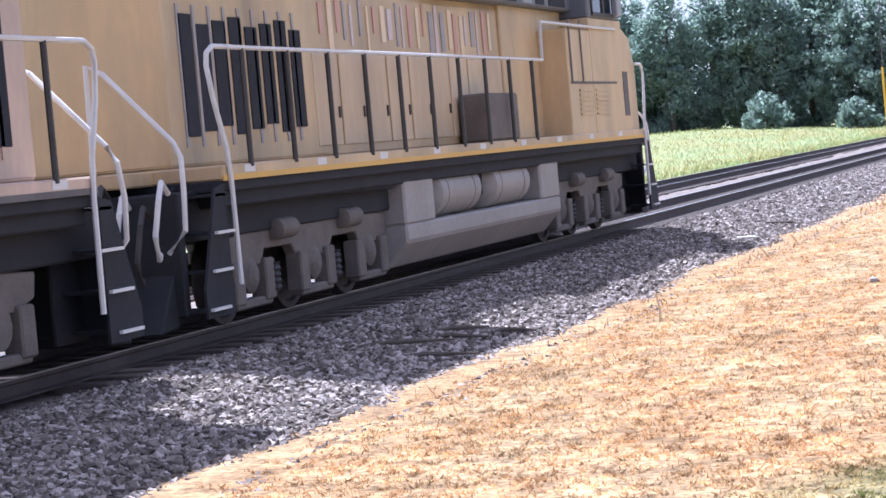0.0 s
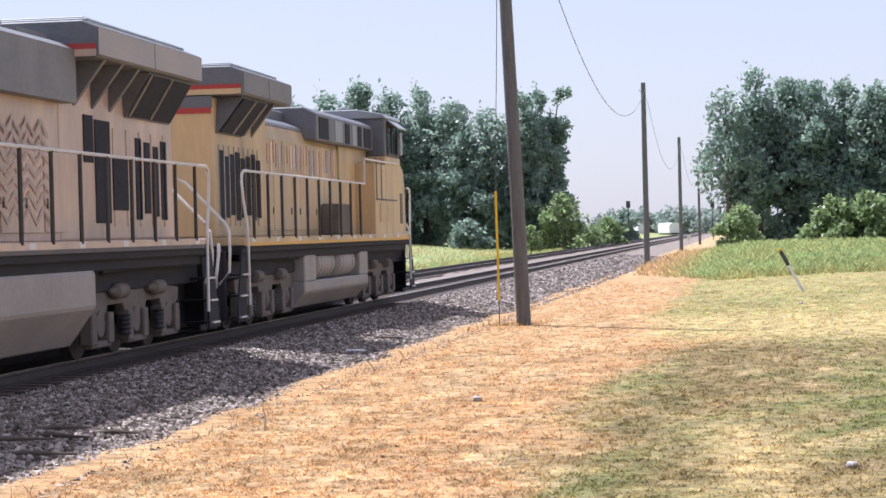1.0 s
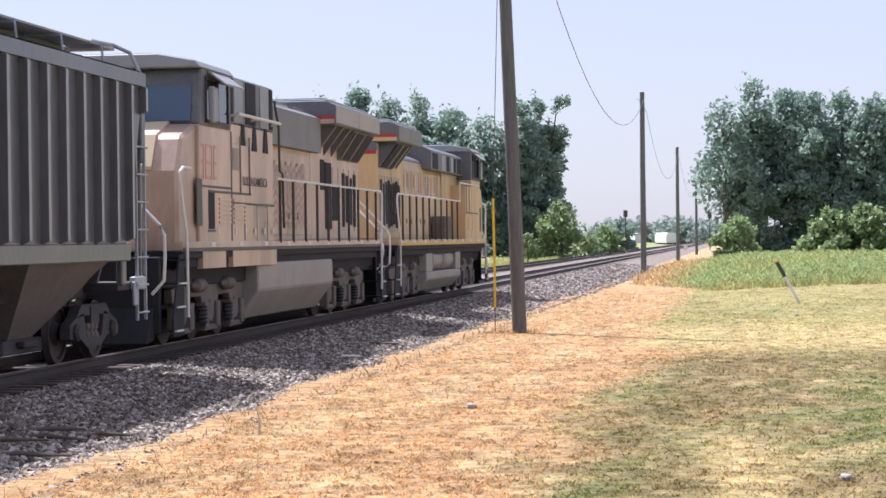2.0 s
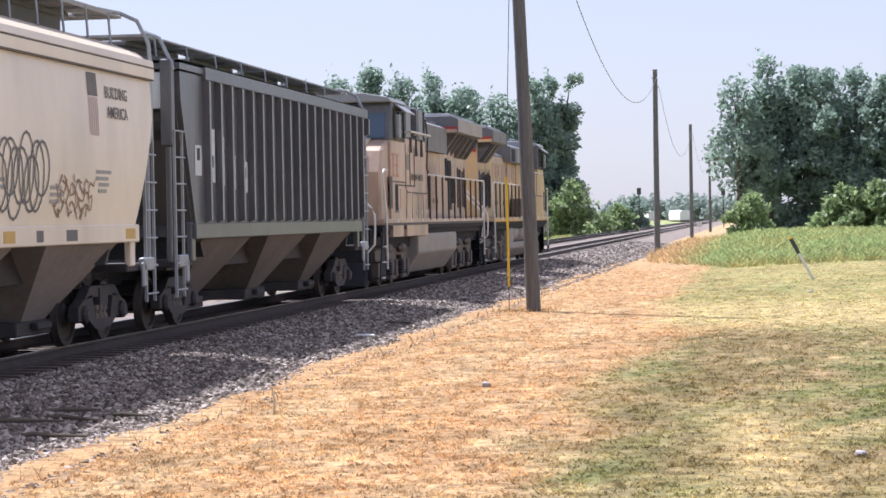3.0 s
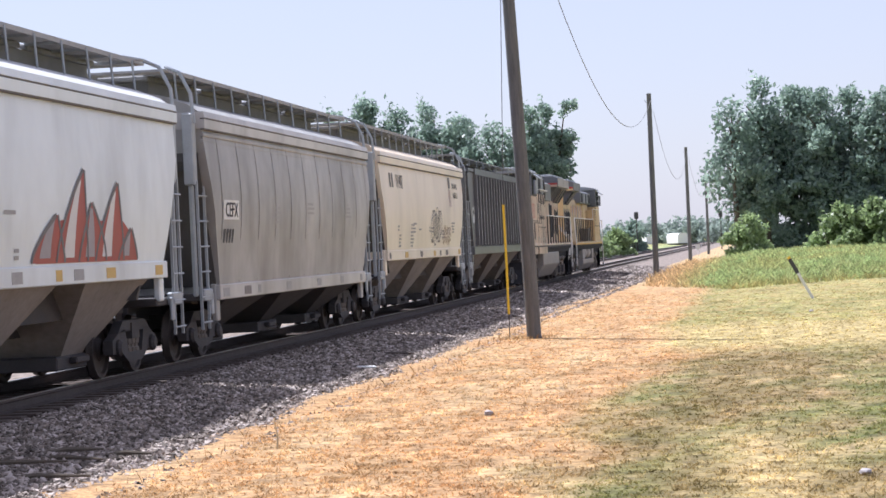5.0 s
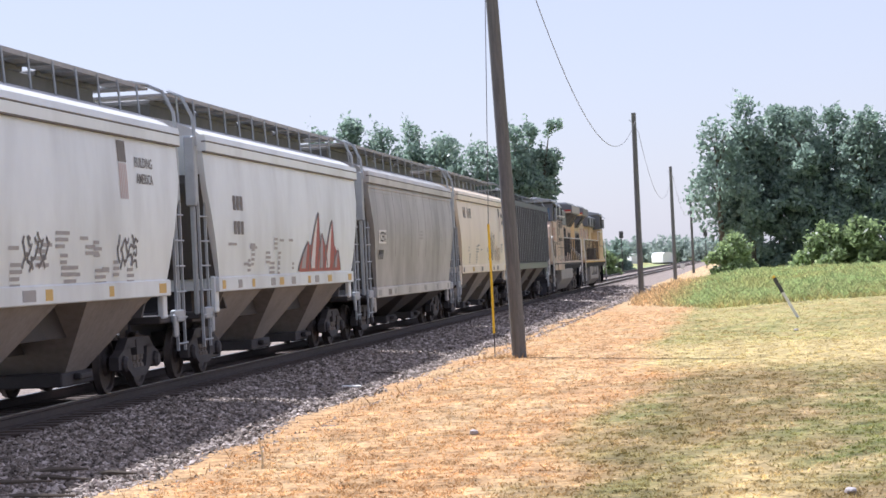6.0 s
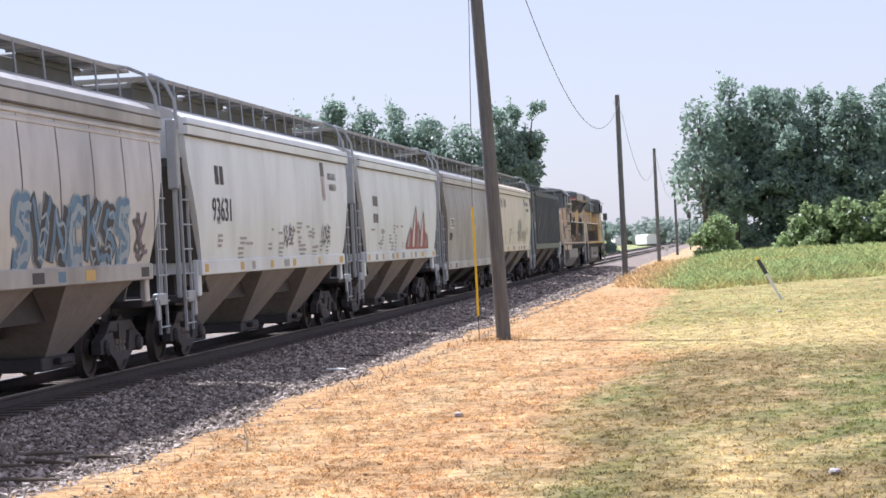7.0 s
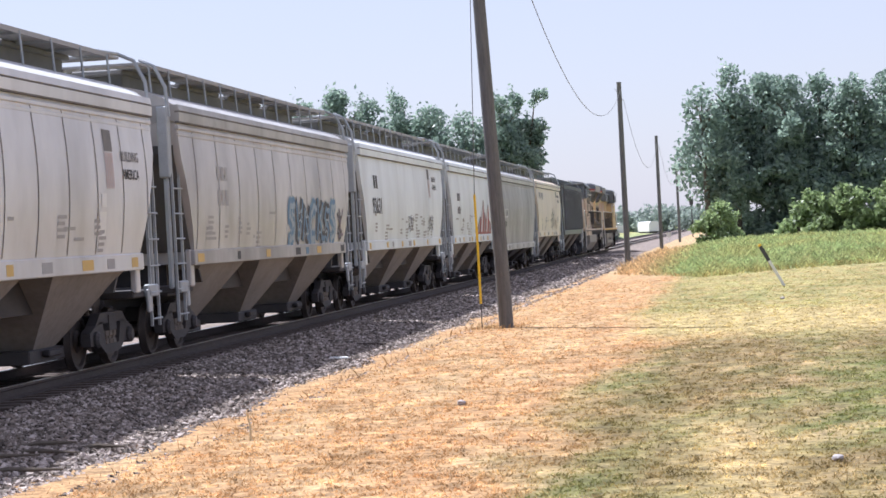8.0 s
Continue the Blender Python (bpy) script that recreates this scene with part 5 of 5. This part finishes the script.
            tube(bm, [(s * 1.555, e * 9.60, 0.5), (s * 1.555, e * 9.62, 1.55), (s * 1.555, e * 9.66, 1.9), (s * 1.54, e * 9.85, 2.4), (s * 1.53, e * 9.93, 2.75), (s * 1.53, e * 9.9, 2.88), (s * 1.53, e * 9.75, 2.95), (s * 1.53, e * 9.25, 2.95)], 0.028, 7)
            part("step_rail", bm, M["rail_white"], ob, "white step handrail", smooth=True)
            bm = B()
            tube(bm, [(s * 1.2, e * 10.5, 0.9), (s * 1.4, e * 10.5, 1.12), (s * 1.42, e * 10.5, 1.5), (s * 1.4, e * 10.45, 1.85), (s * 1.32, e * 10.42, 2.0), (s * 0.6, e * 10.4, 2.75), (s * 0.42, e * 10.4, 2.85), (s * 0.4, e * 10.4, 1.74)], 0.028, 7)
            part("end_rail", bm, M["rail_white"], ob, "white end handrail", smooth=True)
    # side handrails with black posts
    for s in sides:
        stop = 2.9 if (s > 0) else 2.5
        bm = B()
        pts = [(s * 1.53, -9.3, 2.95), (s * 1.53, stop, 2.95)]
        if s > 0:
            pts += [(s * 1.53, stop + 0.05, 3.55), (s * 1.53, 7.9, 3.55)]
        tube(bm, pts, 0.026, 6)
        part("handrail", bm, M["rail_white"], ob, "white side handrail")
        k, y = 0, -9.0
        while y < stop:
            bm = B()
            tube(bm, [(s * 1.53, y, 1.7), (s * 1.53, y, 2.94)], 0.03, 6)
            part("stanchion", bm, M["post"], ob, "black rail post")
            y += 1.25
    bm = B()
    box(bm, 1.02, 1.45, 0.0, 1.6, 1.75, 2.45)
    part("tool_box", bm, M["truck"], ob, bevel=0.03)
    # tank, reservoirs and gear between the trucks
    for s in sides:
        bm = B()
        if s > 0:
            o = [(0.3, 0.22), (1.1, 0.22), (1.42, 0.55), (1.42, 0.78), (0.3, 0.78)]
            across(bm, [(s * a, b) for a, b in o], -3.9, 3.7)
            for y0, y1 in ((-3.9, -2.7), (2.6, 3.7)):
                across(bm, [(s * a, b) for a, b in ((0.3, 0.77), (1.42, 0.77), (1.42, 1.36), (0.3, 1.36))], y0, y1)
        else:
            across(bm, [(s * a, b) for a, b in ((0.3, 0.25), (1.05, 0.25), (1.45, 0.8), (1.45, 1.3), (1.36, 1.36), (0.3, 1.36))], -3.6, 3.9)
        part("fuel_tank", bm, M["tank_grey"], ob, "dusty grey fuel tank", bevel=0.03)
    for y in (-1.35, 1.2):
        bm = B()
        disc(bm, (1.06, y, 1.12), "y", [(-1.02, 0.05), (-0.98, 0.22), (-0.88, 0.34), (0.88, 0.34), (0.98, 0.22), (1.02, 0.05)], 20)
        r = part("air_reservoir", bm, M["tank_grey"], ob, smooth=True)
        for e in (-0.6, 0.6):
            bm = B()
            disc(bm, (1.06, y + e, 1.12), "y", [(-0.025, 0.35), (0.025, 0.35)], 20)
            part("strap", bm, M["tank_grey"], r)
    for s in sides:
        bm = B()
        tube(bm, [(s * 1.35, -8.9, 1.35), (s * 1.35, -4.2, 1.28)], 0.03, 5)
        tube(bm, [(s * 1.3, 4.4, 1.38), (s * 1.3, 9.6, 1.3)], 0.03, 5)
        tube(bm, [(s * 1.3, -3.6, 1.45), (s * 1.38, 3.9, 1.45)], 0.03, 5)
        part("pipe_work", bm, M["under"], ob)
    loco_truck(ob, -6.55)
    loco_truck(ob, 6.55)
    # roof clutter
    bm = B()
    tube(bm, [(0.3, 6.4, 4.92), (0.3, 7.1, 4.98)], [0.05, 0.09], 8)
    tube(bm, [(0.45, 6.4, 4.92), (0.45, 6.9, 4.96)], [0.05, 0.08], 8)
    part("horn", bm, M["locogrey"], ob)
    bm = B()
    disc(bm, (-0.5, 7.3, 4.9), "z", [(0, 0.16), (0.08, 0.14)], 12)
    part("antenna", bm, M["rail_white"], ob)
    return ob


def loco_two_marks(ob):
    """Marks on the side of the second engine that faces the lawn."""
    def place(name, bm, material, label=""):
        return part(name, bm, material, ob, label)
    for i in range(7):
        bm = B()
        last = None
        for k in range(13):
            y = 0.4 - k * 0.29
            z = 2.02 + 0.2 * i + (0.13 if k % 2 else -0.05) + 0.02 * math.sin(k * 3 + i)
            q = (bm.verts.new((-0.982 - 0.001 * (i % 3), y, z)), bm.verts.new((-0.982 - 0.001 * (i % 3), y, z + 0.085)))
            if last:
                bm.faces.new((last[0], last[1], q[1], q[0]))
            last = q
        place("graffiti_stroke", bm, M["ghost"], "worn zigzag of grey spray")
    bm = B()
    for k in range(4):
        y = 7.35 + k * 0.29
        for z0, z1, a, b in ((2.8, 2.86, 0, 0.2), (3.06, 3.12, 0, 0.2), (3.34, 3.4, 0, 0.2), (2.8, 3.4, 0 if k % 2 else 0.14, 0.06 if k % 2 else 0.2)):
            box(bm, -1.508 if z1 - z0 > 0.1 else -1.505, -1.50, y + a, y + b, z0, z1)
    place("number_bar", bm, M["faded_red"], "faded number bars")
    bm = B()
    box(bm, -1.506, -1.502, 5.65, 6.1, 3.02, 3.42)
    place("emblem", bm, M["locogrey_light"], "worn square emblem")
    bm = B()
    box(bm, -1.505, -1.502, 7.5, 7.95, 1.95, 2.62)
    place("access_panel", bm, M["mesh"])
    bm = B()
    for y0, y1, z0, z1 in ((7.45, 7.99, 1.9, 1.94), (6.3, 8.4, 2.66, 2.70), (2.7, 6.1, 2.40, 2.44), (6.19, 6.27, 1.6, 3.7), (4.2, 4.23, 1.7, 2.4), (5.2, 5.23, 1.7, 2.4), (3.3, 3.33, 1.7, 2.4)):
        box(bm, -1.508, -1.50, y0, y1, z0, z1)
    place("panel_joint", bm, M["dark_line"], "dark panel joints")
    bm = B()
    for y in (2.75, 3.5, 4.3, 5.1, 5.9, 7.2):
        box(bm, -1.512, -1.50, y, y + 0.1, 1.86, 1.98)
    place("lift_lug", bm, M["rail_white"], "small pale lugs")
    bm = B()
    box(bm, -1.512, -1.40, 2.55, 6.2, 1.28, 1.57)
    box(bm, -1.512, -1.40, 6.75, 8.4, 1.28, 1.57)
    place("skirt", bm, M["yellow2"], "bleached side skirt")
    # tall grey blower housing between cab and radiators, its pipe and the high handrail
    bm = B()
    across(bm, [(-1.18, 3.70), (0.9, 3.70), (0.9, 4.5), (-1.0, 4.56), (-1.18, 4.46)], -3.8, 2.4)
    place("blower_housing", bm, M["locogrey_mid"], "bleached grey blower housing")
    for k in range(3):
        bm = B()
        box(bm, -0.9, 0.7, -3.4 + 1.9 * k, -2.1 + 1.9 * k, 4.5, 4.66)
        place("roof_hatch", bm, M["locogrey_mid"], "flat grey roof hatch")
    bm = B()
    tube(bm, [(-1.45, 2.35, 4.5), (-1.44, 1.9, 4.0), (-1.3, 1.2, 3.15), (-1.25, 0.7, 3.1), (-1.25, 0.6, 2.0)], 0.026, 6)
    place("drain_pipe", bm, M["post"], "black slanting pipe")
    bm = B()
    tube(bm, [(-1.62, 6.15, 4.02), (-1.62, 2.6, 4.02)], 0.03, 6)
    for y in (6.1, 4.4, 2.65):
        tube(bm, [(-1.62, y, 4.02), (-1.44, y, 3.98)], 0.022, 5)
    place("high_handrail", bm, M["rail_white"], "pale handrail along the intakes")
    for y in (3.1, 4.05, 5.0):
        bm = B()
        a = [(-1.475, y, 3.42), (-1.475, y + 0.42, 3.42), (-1.475, y + 0.3, 3.88), (-1.475, y + 0.1, 3.88)]
        lo, hi = [bm.verts.new(p) for p in a], [bm.verts.new((-1.49, p[1], p[2])) for p in a]
        bm.faces.new(lo), bm.faces.new(hi[::-1])
        for i in range(4):
            bm.faces.new((lo[i], lo[(i + 1) % 4], hi[(i + 1) % 4], hi[i]))
        place("intake_foot", bm, M["mesh"], "dark wedge under an intake")
    t = words("BUILDING AMERICA", 0.24, M["dark"], ob, -1.474, 3.55, 3.05)
    t.matrix_basis = Matrix.Translation((-1.511, 4.35, 2.76)) @ Matrix(((0, 0, -1, 0), (-0.95, 0, 0, 0), (0, 1, 0, 0), (0, 0, 0, 1)))


# ---- the cars one by one ----


def small_stencils(car, rng, n, y0, y1, z0, z1):
    """Unreadable stencilled lines as bars."""
    for k in range(n):
        bm = B()
        y, z, w = rng.uniform(y0, y1), rng.uniform(z0, z1), rng.uniform(0.25, 0.8)
        for i in range(rng.randint(1, 4)):
            patch(bm, y, y + w * rng.uniform(0.6, 1), z - i * 0.09, z - i * 0.09 + 0.05)
        part("stencil_bar", bm, M["stencil_faded"], car)


def sill_tags(car, rng, low, colors=("tag_yellow", "stencil_faded", "tag_yellow", "stencil_faded"), zs=1.72):
    for k in range(11):
        y = -low + 0.1 + k * (2 * low - 0.7) / 10 + (rng.uniform(-0.3, 0.3) if 0 < k < 10 else 0)
        if k % 2 and rng.random() < 0.55:
            continue
        bm = B()
        w = rng.uniform(0.2, 0.55)
        box(bm, 1.525, 1.529, y, y + w, zs - 0.21, zs - 0.06)
        part("reflector" if k % 2 == 0 else "stencil_bar", bm, M[colors[k % len(colors)]], car)


def emblem(car, y, z):
    """A plain shield shape in faded colours, without lettering."""
    bm = B()
    patch(bm, y - 0.22, y + 0.22, z, z + 0.32)
    part("emblem", bm, M["stencil"], car, "faded dark field of an emblem")
    bm = B()
    for k in range(5):
        patch(bm, y - 0.21 + k * 0.09, y - 0.165 + k * 0.09, z - 0.55, z - 0.02)
    part("emblem_bar", bm, M["emblem_pale"], car, "faded pink bars")


def build_train():
    front = 39.84 + 1.4
    l1 = loco("grimy yellow diesel locomotive with grey roof, leading the train", True, M["yellow"])
    CARS.append((l1, front - 11.15, 0))
    l2 = loco("grimy yellow diesel locomotive running cab to the rear, with graffiti", False, M["yellow2"])
    loco_two_marks(l2)
    CARS.append((l2, front - 33.45, 180))
    off = [-43.2, -61.5, -78.4, -95.6, -112.2, -129.9, -148.1, -166.3]
    at = lambda k: (39.84 + (off[k] + off[k + 1]) / 2, off[k] - off[k + 1])
    rng = random.Random(3)

    # slate car with ribs
    y, L = at(0)
    c = hopper("ribbed", L, M["slate"], "dark slate hopper car with vertical ribs and pale number boards", ribs=True, boards=9, chutes=M["chute_dim"])
    bm = B()
    box(bm, -1.35, 1.35, -L / 2 + 0.68, -L / 2 + 0.72, 3.55, 4.12)
    part("end_plate", bm, M["white"], c, "pale blue-grey end plate")
    for k, (dy, z0, z1) in enumerate([(1.75, 2.5, 3.0), (2.65, 2.4, 3.3), (3.3, 2.35, 3.2), (4.1, 2.3, 2.9), (5.0, 2.25, 2.8)]):
        bm = B()
        box(bm, 1.493, 1.498, -L / 2 + dy, -L / 2 + dy + 0.42, z0, z1)
        part("number_patch", bm, M["white"], c, "pale painted patch")
        bm = B()
        box(bm, 1.499, 1.502, -L / 2 + dy + 0.12, -L / 2 + dy + 0.3, z0 + 0.25, z0 + 0.45)
        part("number_bar", bm, M["dark"], c)
    CARS.append((c, y, 0))

    # cream car
    y, L = at(1)
    c = hopper("smooth", L, M["cream"], "cream hopper car with faded lettering and scrawled tags", bulge=0.07, boards=14, roof=M["roof_cream"])
    bm = B()
    patch(bm, -L / 2 + 2.2, -L / 2 + 2.42, 3.32, 3.68), patch(bm, -L / 2 + 2.54, -L / 2 + 2.78, 3.32, 3.68)
    part("mark_bar", bm, M["stencil"], c, "two dark owner's mark bars")
    words("111487", 0.5, M["stencil"], c, side_x(3.5) + 0.008, -L / 2 + 3.72, 3.32, 0.75)
    emblem(c, L / 2 - 3.85, 3.5)
    words("BUILDING", 0.24, M["stencil"], c, side_x(3.55) + 0.008, L / 2 - 2.75, 3.5)
    words("AMERICA", 0.24, M["stencil"], c, side_x(3.3) + 0.008, L / 2 - 2.75, 3.22)
    for k in range(9):
        bm = B()
        a, b = 0.75 + 0.2 * k, 2.25 + 0.1 * (k % 3)
        stroke(bm, [(a + 0.28 * math.cos(t / 16 * 6.3), b + (0.35 + 0.1 * (k % 2)) * math.sin(t / 16 * 6.3)) for t in range(17)], 0.035)
        part("graffiti_stroke", bm, M["stencil"], c, "thin dark sprayed loop")
    for k in range(8):
        bm = B()
        stroke(bm, curvy(rng, 3.0 + 0.2 * k, 1.85, 0.5, 0.25), 0.03)
        part("graffiti_stroke", bm, M["rust"], c, "thin rusty sprayed scrawl")
    small_stencils(c, rng, 12, -L / 2 + 2.3, L / 2 - 3, 2.0, 2.5)
    sill_tags(c, rng, L / 2 - 1.75, ("stencil", "graf_blue", "tag_yellow", "stencil"))
    CARS.append((c, y, 0))

    # taupe car with seams
    y, L = at(2)
    # Chutes in underframe black: deep shade below the sill, put into colour.
    c = hopper("seamed", L, M["taupe"], "dirty taupe hopper car with a white lettered panel", seams=11, bulge=0.11, boards=12, sill=M["taupe2"], chutes=M["frame"], zs=1.27)
    bm = B()
    patch(bm, -L / 2 + 1.85, -L / 2 + 2.95, 2.38, 2.72)
    part("mark_panel", bm, M["paintwhite"], c, "small white panel")
    words("CEFX", 0.36, M["dark"], c, 0, -L / 2 + 2.4, 2.43, 1.05)
    bm = B()
    for k in range(4):
        patch(bm, -L / 2 + 1.85 + k * 0.2, -L / 2 + 1.98 + k * 0.2, 1.92, 2.22, 0.008, 0.1)
    part("number_bar", bm, M["dark"], c, "smudged number bars")
    small_stencils(c, rng, 6, -L / 2 + 2.2, L / 2 - 2.5, 1.5, 1.9)
    small_stencils(c, rng, 4, -L / 2 + 4, L / 2 - 2.5, 2.6, 2.75)
    sill_tags(c, rng, L / 2 - 1.75, ("stencil_faded", "chute", "stencil_faded", "stencil"), 1.27)
    CARS.append((c, y, 0))

    # white car with red graffiti
    y, L = at(3)
    c = hopper("smooth", L, M["white"], "chalky white hopper car with a red flame-like graffiti", bulge=0.06, boards=13, roof=M["roof_white"])
    bm = B()
    for k in range(3):
        patch(bm, -L / 2 + 2.8 + k * 0.28, -L / 2 + 3.02 + k * 0.28, 2.92, 3.18)
        patch(bm, -L / 2 + 2.8 + k * 0.28, -L / 2 + 3.02 + k * 0.28, 2.48, 2.72)
    part("mark_bar", bm, M["stencil"], c, "dark owner's mark bars")
    def wedge(points, off, paint, label):
        bm = B()
        last = None
        for z, a, b in points:
            q = (bm.verts.new((side_x(z) + off, a, z)), bm.verts.new((side_x(z) + off, b, z)))
            if last:
                bm.faces.new((last[0], last[1], q[1], q[0]))
            last = q
        part("graffiti_field", bm, paint, c, label)
    wedge([(1.75, 0.5, 5.1), (1.95, 0.55, 5.0), (2.15, 0.9, 4.7), (2.32, 1.5, 4.3)], 0.0045, M["graf_red"], "red sprayed ground")
    for k, (yy, h, w, lean) in enumerate([(1.0, 0.62, 1.3, 0.3), (2.0, 1.25, 1.3, 0.5), (2.9, 0.8, 1.2, -0.1), (3.7, 1.1, 1.3, 0.35), (4.6, 0.45, 0.9, 0.1)]):
        z = [1.76 + h * i / 6 for i in range(7)]
        mid = [yy + lean * (i / 6) ** 2 for i in range(7)]
        half_w = [w * 0.5 * (1 - (i / 6) ** 1.4) + 0.03 for i in range(7)]
        wedge([(a, m - q, m + q) for a, m, q in zip(z, mid, half_w)], 0.006, M["graf_red"], "red sprayed spike")
        wedge([(a + 0.06, m - q * 0.55, m + q * 0.1) for a, m, q in zip(z[:6], mid, half_w)], 0.008, M["graf_white" if k % 2 else "graf_grey"], "pale sprayed fill")
        bm = B()
        stroke(bm, [(m - q, a) for a, m, q in zip(z, mid, half_w)], 0.07, 0.010)
        stroke(bm, [(m + q, a) for a, m, q in zip(z, mid, half_w)], 0.07, 0.010)
        part("graffiti_stroke", bm, M["stencil"], c, "dark sprayed outline")
    small_stencils(c, rng, 14, -L / 2 + 2.3, L / 2 - 7, 1.9, 2.5)
    sill_tags(c, rng, L / 2 - 1.75)
    CARS.append((c, y, 0))

    # white car with the large number
    y, L = at(4)
    c = hopper("smooth", L, M["white"], "chalky white hopper car with large black numbers and small tags", bulge=0.06, boards=15, roof=M["roof_white"])
    bm = B()
    patch(bm, -L / 2 + 2.85, -L / 2 + 3.12, 3.08, 3.42), patch(bm, -L / 2 + 3.22, -L / 2 + 3.5, 3.08, 3.42)
    part("mark_bar", bm, M["dark"], c, "two black owner's mark bars")
    words("93631", 0.60, M["dark"], c, side_x(2.7) + 0.008, -L / 2 + 3.3, 2.42, 1.08)
    emblem(c, L / 2 - 4.15, 3.5)
    words("BUILDING", 0.22, M["stencil"], c, side_x(3.45) + 0.008, L / 2 - 3.0, 3.45)
    words("AMERICA", 0.22, M["stencil"], c, side_x(3.3) + 0.008, L / 2 - 3.0, 3.2)
    for base in (0.05, 4.3):
        for k in range(5):
            bm = B()
            stroke(bm, curvy(rng, base + 0.22 * k, 1.95, 0.42, 0.22), 0.05)
            part("graffiti_stroke", bm, M["stencil"], c, "small dark sprayed tag")
    small_stencils(c, rng, 22, -L / 2 + 2.4, L / 2 - 3, 1.85, 2.4)
    sill_tags(c, rng, L / 2 - 1.75)
    CARS.append((c, y, 0))

    # taupe car with blue graffiti
    y, L = at(5)
    c = hopper("seamed", L, M["taupe2"], "dirty grey-brown hopper car with large blue graffiti", seams=10, bulge=0.08, boards=13, sill=M["taupe"])
    glyphs = [[(0.9, 0.95), (0.3, 1.0), (0.1, 0.7), (0.8, 0.45), (0.8, 0.1), (0.1, 0.0)], [(0.0, 1.0), (0.25, 0.5), (0.45, 0.0), (0.7, 0.55), (0.95, 1.05)], [(0.05, 0.0), (0.15, 0.6), (0.2, 1.0), (0.5, 0.5), (0.8, 0.0), (0.85, 0.6), (1.0, 1.1)],
              [(0.95, 0.85), (0.6, 1.0), (0.15, 0.8), (0.05, 0.4), (0.3, 0.0), (0.9, 0.1)], [(0.1, 1.1), (0.15, 0.5), (0.1, 0.0), (0.2, 0.45), (0.9, 1.0), (0.4, 0.5), (0.95, 0.0)], [(0.9, 0.9), (0.4, 1.05), (0.1, 0.75), (0.5, 0.5), (0.9, 0.3), (0.5, 0.0), (0.0, 0.1)]]
    for k in range(7):
        y0, h = 0.5 + 0.8 * k, 0.76 + 0.1 * math.sin(k * 2.1)
        way = [(y0 + 0.8 * a, 1.80 + h * b) for a, b in glyphs[k % 6]]
        way = [(p[0] + (q[0] - p[0]) * i / 4, p[1] + (q[1] - p[1]) * i / 4 + 0.03 * math.sin(i * 1.6)) for p, q in zip(way, way[1:]) for i in range(4)] + way[-1:]
        for width, spray, proud in ((0.40, "graf_pale", 0.007), (0.34, "dark" if k % 3 else "graf_blue", 0.009), (0.12, "graf_blue" if k % 3 else "graf_pale", 0.011)):
            bm = B()
            stroke(bm, [(a + (0.07 if width < 0.2 else 0), b) for a, b in way], width, proud)
            part("graffiti_stroke", bm, M[spray], c, "blue, black and pale sprayed letters")
        bm = B()
        stroke(bm, curvy(rng, y0 + 0.5, 1.78, 0.75, 0.35), 0.05, 0.013)
        part("graffiti_stroke", bm, M["graf_pale"], c, "pale sprayed highlight")
    for k in range(4):
        bm = B()
        stroke(bm, curvy(rng, 6.5 + 0.12 * k, 1.8, 0.65, 0.35), 0.07, 0.012)
        part("graffiti_stroke", bm, M["graf_purple" if k % 2 else "dark_line"], c, "brown sprayed figure")
    bm = B()
    for k in range(3):
        patch(bm, -L / 2 + 3.4 + 0.3 * k, -L / 2 + 3.62 + 0.3 * k, 2.95, 3.2)
        patch(bm, -L / 2 + 3.4 + 0.3 * k, -L / 2 + 3.62 + 0.3 * k, 2.5, 2.78)
    part("mark_bar", bm, M["stencil_faded"], c, "smudged grey mark bars")
    small_stencils(c, rng, 8, -L / 2 + 2.3, 0, 1.9, 2.4)
    sill_tags(c, rng, L / 2 - 1.75, ("tag_yellow", "graf_blue", "dark", "graf_blue"))
    CARS.append((c, y, 0))

    # light grey car
    y, L = at(6)
    c = hopper("seamed", L, M["grey"], "light grey hopper car with dark weld seams and an emblem", seams=12, bulge=0.1, boards=12, roof=M["roof_white"])
    emblem(c, L / 2 - 3.5, 3.25)
    words("BUILDING", 0.22, M["stencil"], c, side_x(3.2) + 0.008, L / 2 - 2.4, 3.12)
    words("AMERICA", 0.22, M["dark"], c, side_x(3.0) + 0.008, L / 2 - 2.4, 2.85)
    bm = B()
    patch(bm, L / 2 - 4.1, L / 2 - 3.75, 1.95, 2.35), patch(bm, L / 2 - 4.0, L / 2 - 3.75, 2.42, 2.62)
    part("label_plate", bm, M["paintwhite"], c, "white label plate")
    small_stencils(c, rng, 12, -L / 2 + 2.3, L / 2 - 3, 1.9, 2.3)
    sill_tags(c, rng, L / 2 - 1.75)
    CARS.append((c, y, 0))


CARS = []


def motions():
    """The train rolls away, slowing very little; its wheels turn with it."""
    run = lambda t: 18.284 * t - 0.0526 * t * t
    for ob, start, turn in CARS:
        walk(ob, [(t, pose(TRACK, start + run(t), RAIL_Z, 0, 0, turn)) for t in (0, 1, 2, 3, 4, 5, 6, 7, 8)])
    for ob, y, r in WHEELSETS:
        way = -1 if ob.parent.parent == CARS[1][0] else 1
        rows = []
        for k in range(241):
            rows.append((k / 30, Matrix.Translation((0, y, r)) @ Matrix.Rotation(-way * run(k / 30) / r, 4, "X")))
        walk(ob, rows)


build_ground()
build_bed()
build_rails()
build_trees()
build_poles()
build_guy()
build_marker()
build_far_train()
build_litter()
build_grass()
build_train()
motions()
